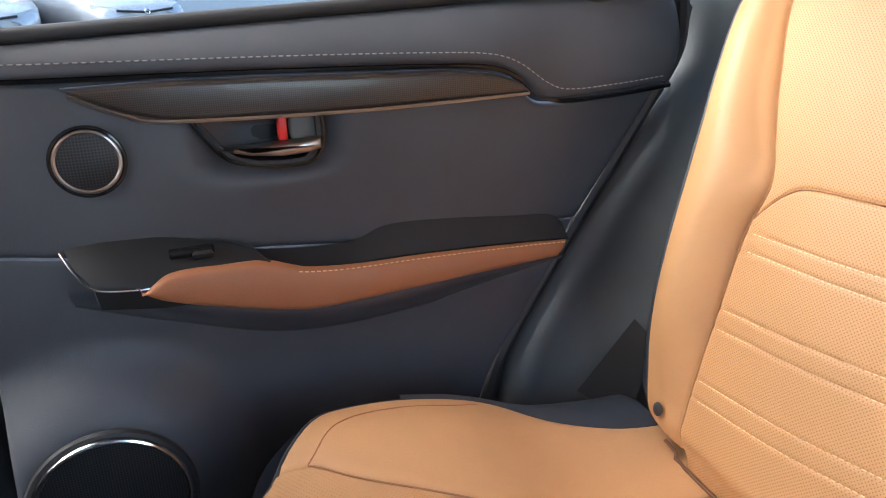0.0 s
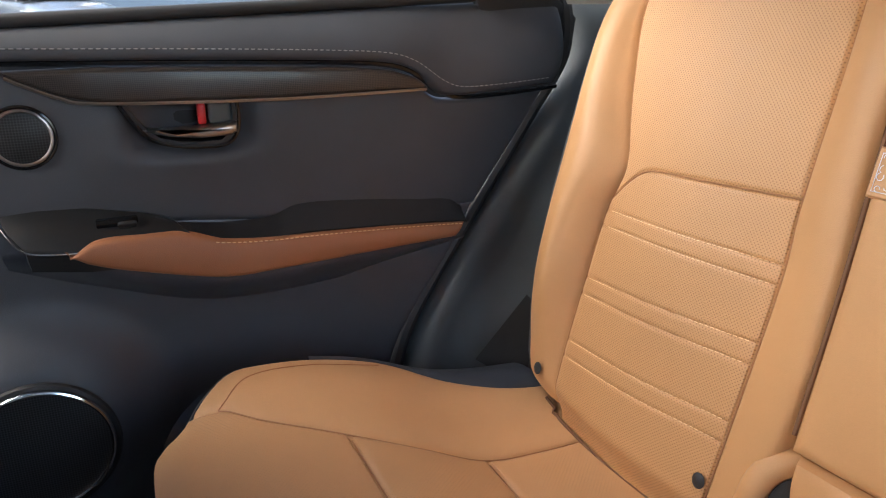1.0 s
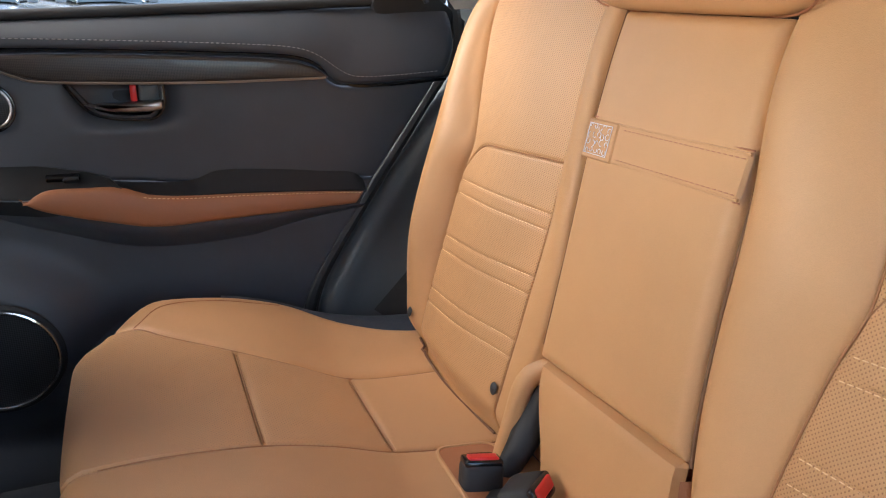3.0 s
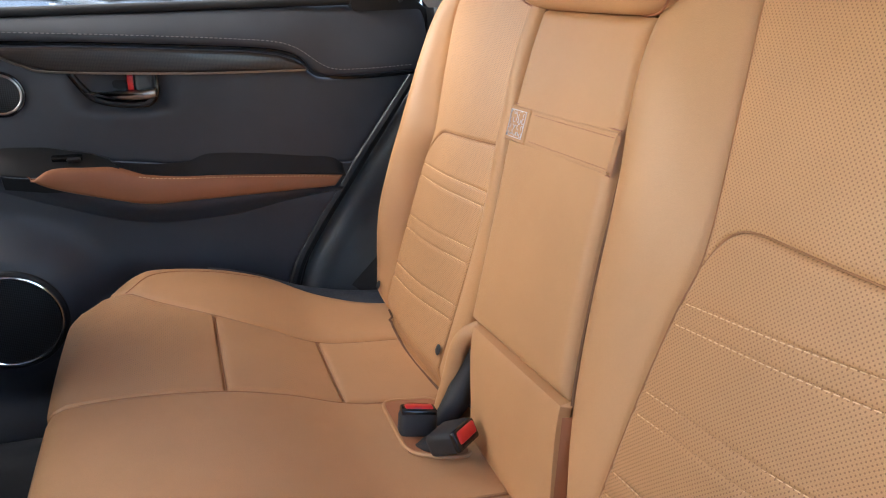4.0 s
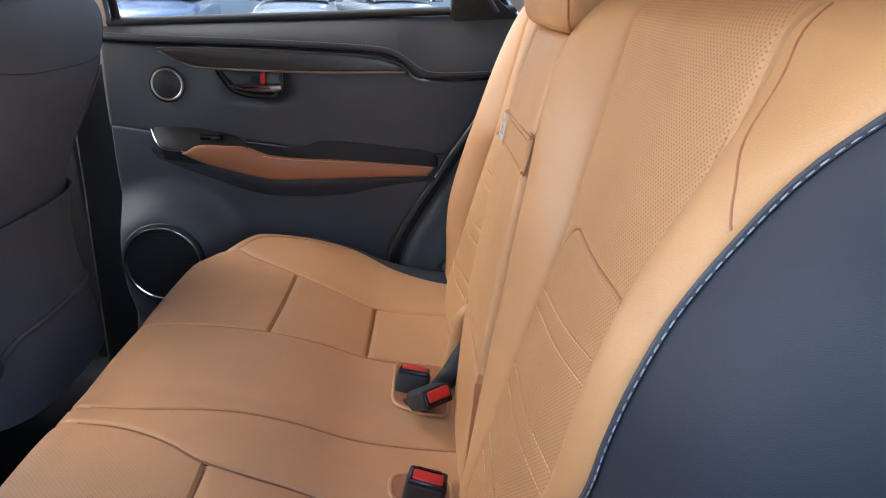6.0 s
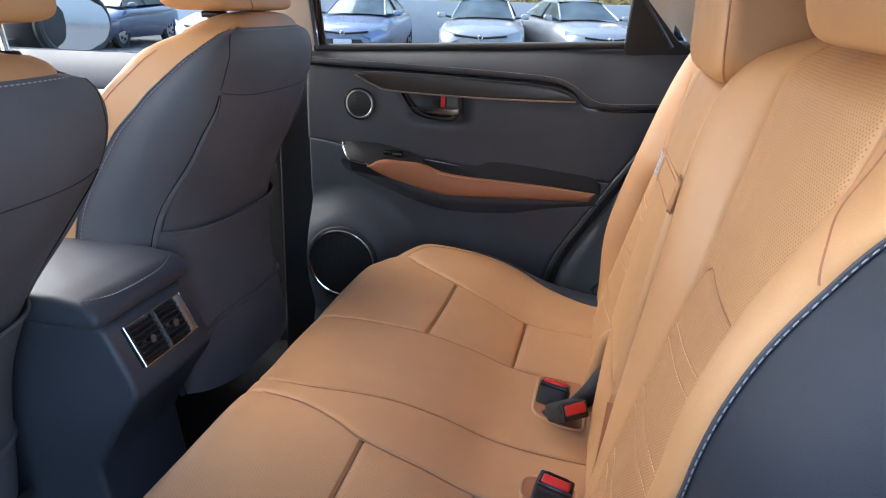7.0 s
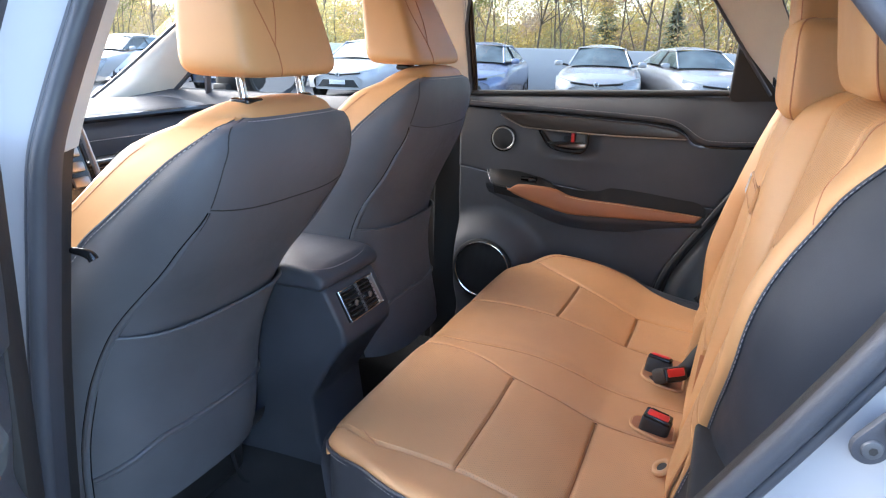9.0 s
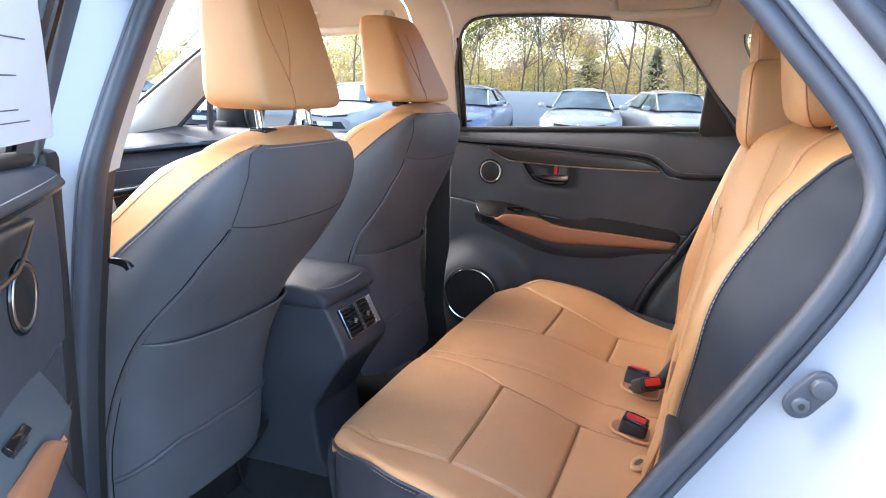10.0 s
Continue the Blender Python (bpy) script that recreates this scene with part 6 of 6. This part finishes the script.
def parked_car(m, paint, label, silver=False):
    """A saloon car, nose at local x=0, length along +x, standing on z=0."""
    T = thing("parked_car", (0, 0, 0), label, "car", "parked cars")

    def body(a, b):
        x = 4.88 * a
        w, zc = W2(x), ZC(x)
        zb = 0.22 + 0.06 * sstep(0.3, 0, x)
        t = abs(2 * b - 1)
        s = 1 if b > 0.5 else -1
        if t > 0.45:
            k = (t - 0.45) / 0.55
            z = lerp(zc - 0.075, zb, k)
            y = w * (1 - 0.05 * k ** 3 + 0.035 * math.sin(math.pi * k) - 0.10 * (1 - min(1, k * 4)) ** 2)
        else:
            k = t / 0.45
            z = zc - 0.075 * k ** 3
            y = 0.90 * w * k
        return (x, s * y, z)
    part("body", grid(body, 60, 40), paint, T)
    nose = grid(lambda a, b: (-0.02 + 0.10 * abs(2 * a - 1) ** 2.2, lerp(-0.60, 0.60, a), lerp(0.24, 0.62, b)), 16, 8)
    part("bumper", nose, paint, T)
    P = {}
    for s in (1, -1):
        P["wb", s], P["wt", s] = Vector((1.34, s * 0.70, 0.965)), Vector((2.14, s * 0.53, 1.345))
        P["rt", s], P["rb", s] = Vector((3.35, s * 0.53, 1.355)), Vector((4.25, s * 0.68, 1.045))
    roof = grid(lambda a, b: (lerp(2.06, 3.42, a), lerp(-0.565, 0.565, b), 1.335 + 0.115 * math.sin(math.pi * (0.05 + 0.9 * a)) ** 0.55 * (1 - 0.75 * abs(2 * b - 1) ** 2.5)), 14, 12)
    part("roof", roof, paint, T)

    def quad(ps, bow=0.0, axis=(0, 0, 0)):
        a0, b0, c0, d0 = ps
        return grid(lambda a, b: a0.lerp(b0, a).lerp(d0.lerp(c0, a), b) + Vector(axis) * bow * math.sin(math.pi * a), 10, 6)
    part("windscreen", quad((P["wb", -1], P["wb", 1], P["wt", 1], P["wt", -1]), 0.10, (-1, 0, 0.2)), m_carglass, T, "dark reflecting windscreen")
    part("rear_window", quad((P["rb", -1], P["rb", 1], P["rt", 1], P["rt", -1]), 0.08, (1, 0, 0)), m_carglass, T)
    for s in (1, -1):
        part("side_window", quad((P["wb", s] + Vector((0.05, s * 0.03, 0.0)), P["rb", s] + Vector((-0.05, s * 0.04, 0)), P["rt", s], P["wt", s])), m_carglass, T)
        for q, r, w in (("wb", "wt", 0.024), ("rb", "rt", 0.036)):
            part("pillar", tube_bm([P[q, s], P[r, s]], w, 8), paint, T)
        mid = P["wb", s].lerp(P["rb", s], 0.48), P["wt", s].lerp(P["rt", s], 0.42)
        part("pillar", tube_bm([mid[0] + Vector((0, s * 0.04, 0)), mid[1]], 0.03, 6), m_hard, T)
        part("roof_rail", tube_bm([P["wt", s], P["rt", s]], 0.032, 8), paint, T)
        mi = part("mirror", puffy(1.52, s * 0.945, 1.01, 0.06, 0.10, 0.062, 0.6, 0, 0, 14, 10), paint, T)
        part("mirror_stem", tube_bm([(1.55, s * 0.72, 0.965), (1.53, s * 0.90, 0.99)], 0.025, 6), m_hard, mi)
        hl = grid(lambda a, b: (lerp(0.045, 0.40, a ** 1.3) - 0.02, s * lerp(0.50, 0.90, a), lerp(0.60, 0.70, b) + 0.06 * a + (-0.03) * (1 - a) * b), 10, 5)
        part("headlamp", hl, m_lamp, T, "clear headlamp")
        for wx in (0.98, 3.80):
            wh = part("wheel", tube_bm([(wx, s * 0.74, 0.33), (wx, s * 0.90, 0.33)], 0.33, 28), m_tyre, T, "black tyre on an alloy rim")
            part("rim", disc((wx, s * 0.905, 0.33), (0, s, 0), 0.235, 4, 28, 0.02), m_rim, wh)
            for j in range(5):
                a = 2 * math.pi * j / 5
                part("spoke_gap", box(wx + 0.13 * math.cos(a), s * 0.918, 0.33 + 0.13 * math.sin(a), 0.07, 0.012, 0.07, 0.02), m_tyre, wh)
            part("wheel_arch", ring((wx, s * 0.885, 0.34), (0, 1, 0), 0.36, 0.035, 28), m_hard, T)
    part("grille", grid(lambda a, b: (-0.045 + 0.06 * abs(2 * a - 1) ** 2, lerp(-0.52, 0.52, a) * (0.75 + 0.25 * (1 - b)), lerp(0.30, 0.47, b)), 14, 4), m_hard, T, "black lower grille")
    part("upper_grille", tube_bm([(-0.03 + 0.075 * abs(t) ** 2, 0.55 * t, 0.585 + 0.05 * abs(t)) for t in [-1 + 2 * i / 16 for i in range(17)]], 0.022, 8), m_hard, T, "dark upper grille slot")
    part("grille_mark", ring((-0.05, 0, 0.60), (1, 0, 0), 0.045, 0.012, 20), m_chrome, T, "bright oval mark")
    part("plate", box(-0.06, 0, 0.42, 0.01, 0.40, 0.11, 0.01), m_paper, T, "blank pale plate")
    T.matrix_basis = m
    return T


m_silverp = mat("silver_car_paint", (0.45, 0.46, 0.48), 0.28, metal=0.3, var=0.03, coat=0.8)
m_bluep = mat("pale_blue_car_paint", (0.26, 0.31, 0.46), 0.28, metal=0.3, var=0.03, coat=0.8)
m_darkp = mat("dark_blue_car_paint", (0.05, 0.075, 0.13), 0.25, metal=0.2, var=0.05, coat=0.8)
# row facing the camera: local +x (length) points to +y


def car_at(x, y, rz, paint, label):
    return parked_car(pose(x, y, 0, 0, 0, rz), paint, label)


m_whitep = mat("white_parked_car_paint", (0.46, 0.465, 0.475), 0.25, var=0.02, coat=0.8)
car_at(-2.40, 14.9, 98, m_silverp, "silver-white saloon parked facing the car, nose towards us")
car_at(0.25, 15.8, 112, m_silverp, "silver saloon parked beside the white one")
car_at(-5.40, 14.8, 97, m_bluep, "pale blue saloon parked at the end of the row")
car_at(-8.6, 14.8, 99, m_whitep, "white car parked further along the row")
car_at(-12.3, 14.8, 99, m_darkp, "dark blue saloon parked further along the row")
car_at(-17.3, 15.0, 98, m_whitep, "white saloon far along the row")
car_at(-12.2, 7.2, 160, m_darkp, "dark blue saloon parked across the lane ahead")
car_at(-21.1, 14.6, 100, m_silverp, "silver saloon far along the row")


def leaf_mat(name, col):
    m = mat(name, col, 0.7, var=0.35, vscale=2.0)
    return m


m_leafy = leaf_mat("yellow_leaves", (0.58, 0.45, 0.14))
m_leafo = leaf_mat("orange_leaves", (0.50, 0.24, 0.07))
m_leafg = leaf_mat("green_leaves", (0.26, 0.29, 0.08))
m_needle = leaf_mat("conifer_needles", (0.22, 0.26, 0.19))
m_leafb = leaf_mat("brown_leaves", (0.34, 0.22, 0.13))


def tree(x, y, h, leaves, amount, seed, label, zb=1.0):
    rnd = random.Random(seed)
    T = thing("tree", (x, y, zb), label, "tree", "trees")
    bm, tips = bmesh.new(), []

    def limb(p, d, l, r, lev):
        pts, rs = [p], [r]
        for i in range(4):
            d = (d + Vector((rnd.uniform(-0.16, 0.16), rnd.uniform(-0.16, 0.16), rnd.uniform(0.0, 0.12)))).normalized()
            p = p + d * l / 4
            pts.append(p)
            rs.append(r * (1 - 0.17 * (i + 1)))
            if lev > 0 and i >= 1:
                tips.append(p)
        tube(bm, pts, rs, 5 if lev else 7, caps=False)
        if lev < 3:
            for k in range(3 if lev else 10):
                t = rnd.uniform(0.35, 1.0)
                q = pts[min(4, int(t * 4))]
                a = rnd.uniform(0, 2 * math.pi)
                dd = (d * 0.7 + Vector((math.cos(a), math.sin(a), rnd.uniform(0.1, 0.7))) * 0.75).normalized()
                limb(q, dd, l * rnd.uniform(0.42, 0.62), r * 0.42 * (1.25 - 0.4 * t), lev + 1)
    limb(Vector((x, y, zb - 0.3)), Vector((0, 0, 1)), h * 0.62, h * 0.0038 + 0.012, 0)
    part("trunk", bm, m_bark, T, "bare brown trunk and limbs")
    if amount:
        bl = bmesh.new()
        for i in range(int(amount * 5.0)):
            c = rnd.choice(tips) + Vector((rnd.gauss(0, 0.35), rnd.gauss(0, 0.35), rnd.gauss(0, 0.3)))
            s = rnd.uniform(0.025, 0.06)
            n = Vector((rnd.gauss(0, 1), rnd.gauss(0, 1), rnd.gauss(0, 1))).normalized()
            u = n.orthogonal().normalized() * s
            v = n.cross(u)
            bl.faces.new([bl.verts.new(c + u), bl.verts.new(c + v * 0.7), bl.verts.new(c - u), bl.verts.new(c - v * 0.7)])
        part("crown", bl, leaves, T, smooth=False)
    return T


def conifer(x, y, h, seed, label, zb=1.0):
    rnd = random.Random(seed)
    T = thing("conifer", (x, y, zb), label, "tree", "trees")
    part("trunk", tube_bm([(x, y, zb - 0.3), (x, y, zb + h * 0.95)], [0.14, 0.02], 7), m_bark, T)
    bl = bmesh.new()
    for i in range(2600):
        t = rnd.random() ** 0.75
        z = zb + h * (0.06 + 0.94 * t)
        rr = (1 - t) * h * 0.42 * rnd.uniform(0.35, 1.08) * (0.75 + 0.25 * math.sin(t * 46)) + 0.04
        a = rnd.uniform(0, 2 * math.pi)
        c = Vector((x + rr * math.cos(a), y + rr * math.sin(a), z - rr * 0.25))
        o = Vector((math.cos(a), math.sin(a), -0.35)) * rnd.uniform(0.08, 0.20)
        w = Vector((-math.sin(a), math.cos(a), rnd.uniform(-0.3, 0.3))) * rnd.uniform(0.03, 0.06)
        bl.faces.new([bl.verts.new(c - o), bl.verts.new(c + w), bl.verts.new(c + o), bl.verts.new(c - w)])
    part("needles", bl, m_needle, T, smooth=False)
    return T


rt = random.Random(5)
spec = [(-20, m_leafg, 1500), (-16.6, m_leafb, 600), (-14.5, m_leafy, 1300), (-12.3, m_leafg, 1500), (-10.6, m_leafo, 1600), (-9.4, m_leafg, 3000), (-8.2, m_leafy, 2600), (-7.1, m_leafo, 380), (-6.3, m_leafb, 60), (-5.6, m_leafb, 20), (-4.9, m_leafy, 160), (-3.6, m_leafb, 16), (-2.8, m_leafb, 40), (-1.2, m_leafy, 3000), (-0.3, m_leafo, 1300), (1.6, m_leafb, 400), (3.4, m_leafg, 900), (-24, m_leafy, 1400), (-28, m_leafg, 1600), (-33, m_leafg, 1600), (-38, m_leafy, 1500), (-44, m_leafg, 1800), (-51, m_leafy, 1600), (7, m_leafo, 600), (11.5, m_leafy, 900)]
names = {"yellow_leaves": "autumn tree with thin yellow leaves", "orange_leaves": "autumn tree with sparse orange leaves", "green_leaves": "tree with yellow-green leaves", "brown_leaves": "almost bare autumn tree"}
for i, (x, m, n) in enumerate(spec):
    tree(x + rt.uniform(-0.25, 0.25), 30 + rt.uniform(-2, 3), rt.uniform(7.5, 11.5), m, n, 100 + i, names[m.name])
for i, (x, y, h) in enumerate(((-6.6, 41, 3.4), (-3.0, 41, 2.8), (-24, 30, 5.0))):
    conifer(x, y, h, 300 + i, "dark green conifer behind the wall")


def wood_mat():
    """Autumn foliage whose colour drifts from clump to clump, paled to paint in haze."""
    m = mat("autumn_foliage_hazed", (0.3, 0.25, 0.1), 0.8, var=0.3, vscale=2.0)
    nd, ln = m.node_tree.nodes, m.node_tree.links
    tc, nz, rp = nd.new("ShaderNodeTexCoord"), nd.new("ShaderNodeTexNoise"), nd.new("ShaderNodeValToRGB")
    nz.inputs["Scale"].default_value, nz.inputs["Detail"].default_value = 0.42, 3.0
    ln.new(tc.outputs["Object"], nz.inputs["Vector"])
    ln.new(nz.outputs["Fac"], rp.inputs["Fac"])
    el = rp.color_ramp.elements
    el[0].position, el[0].color = 0.30, (0.36, 0.39, 0.24, 1)
    el[1].position, el[1].color = 0.72, (0.48, 0.40, 0.36, 1)
    for p, c in ((0.42, (0.44, 0.42, 0.24, 1)), (0.48, (0.62, 0.50, 0.17, 1)), (0.54, (0.58, 0.44, 0.20, 1)), (0.60, (0.50, 0.39, 0.31, 1))):
        e = el.new(p)
        e.color = c
    geo, hsv, mul = nd.new("ShaderNodeNewGeometry"), nd.new("ShaderNodeHueSaturation"), nd.new("ShaderNodeMapRange")
    mul.inputs["To Min"].default_value, mul.inputs["To Max"].default_value = 0.75, 1.35
    ln.new(geo.outputs["Random Per Island"], mul.inputs["Value"])
    ln.new(mul.outputs[0], hsv.inputs["Value"])
    ln.new(rp.outputs["Color"], hsv.inputs["Color"])
    b = nd["Principled BSDF"]
    ln.new(hsv.outputs["Color"], b.inputs["Base Color"])
    tl, mx = nd.new("ShaderNodeBsdfTranslucent"), nd.new("ShaderNodeMixShader")
    ln.new(hsv.outputs["Color"], tl.inputs["Color"])
    mx.inputs[0].default_value = 0.45
    ln.new(b.outputs[0], mx.inputs[1])
    ln.new(tl.outputs[0], mx.inputs[2])
    ln.new(mx.outputs[0], nd["Material Output"].inputs["Surface"])
    return m


m_wood = wood_mat()
rb = random.Random(9)
vs, fs = [], []


def leaf(c, s):
    n = Vector((rb.gauss(0, 1), rb.gauss(0, 1), rb.gauss(0, 1))).normalized()
    u = n.orthogonal().normalized() * s
    v = n.cross(u) * 0.7
    q = len(vs)
    vs.extend((c + u, c + v, c - u, c - v))
    fs.append((q, q + 1, q + 2, q + 3))


# low thicket, then rounded crowns of uneven height with gaps of sky between them
for i in range(80000):
    x = rb.uniform(-75, 30)
    leaf(Vector((x, rb.uniform(37, 46), 1.0 + rb.random() ** 1.5 * (2.5 + 1.0 * math.sin(x * 0.55) + 0.6 * math.sin(x * 1.7 + 1)))), rb.uniform(0.035, 0.085))
for i in range(80000):
    x = rb.uniform(-95, 35)
    leaf(Vector((x, rb.uniform(50, 58), 1.0 + rb.random() * (3.0 + 1.0 * math.sin(x * 0.21 + 1.0) + 0.7 * math.sin(x * 0.9)))), rb.uniform(0.09, 0.22))
for i in range(110):
    c = Vector((rb.uniform(-75, 30), rb.uniform(38, 50), rb.uniform(2.0, 5.2)))
    r = rb.uniform(0.8, 2.0)
    for j in range(int(620 * r)):
        d = Vector((rb.gauss(0, 1), rb.gauss(0, 1), rb.gauss(0, 0.8))).normalized() * r * rb.random() ** 0.45
        leaf(c + d, rb.uniform(0.035, 0.08))
wm = bpy.data.meshes.new("far_woods")
wm.from_pydata(vs, [], fs)
wm.materials.append(m_wood)
tagged(new("far_woods", wm), "yellow and brown autumn thicket and far tree crowns, haze put into their colour", "woods", kind="stuff")
tb = bmesh.new()
for i in range(120):
    p = Vector((rb.uniform(-70, 28), rb.uniform(33, 42), 0.8))
    d, r, pts, rs = Vector((rb.gauss(0, 0.10), 0, 1)), rb.uniform(0.012, 0.036), [p], []
    for q in range(6):
        d = (d + Vector((rb.gauss(0, 0.10), rb.gauss(0, 0.06), 0))).normalized()
        pts.append(pts[-1] + d * 1.3)
        if q:
            for w in range(2):
                e = (d + Vector((rb.gauss(0, 0.7), rb.gauss(0, 0.3), 0.2))).normalized()
                b0 = pts[-1]
                b1 = b0 + e * rb.uniform(0.5, 1.1)
                b2 = b1 + (e + Vector((0, 0, 0.4))).normalized() * rb.uniform(0.4, 0.9)
                tube(tb, [b0, b1, b2], [r * 0.4, r * 0.25, r * 0.1], 4, caps=False)
    tube(tb, pts, [r * (1 - 0.12 * q) for q in range(7)], 5, caps=False)
tagged(part("far_trunks", tb, m_bark, smooth=False), "thin bare grey-brown trunks and branches of the far wood", "woods", kind="stuff")
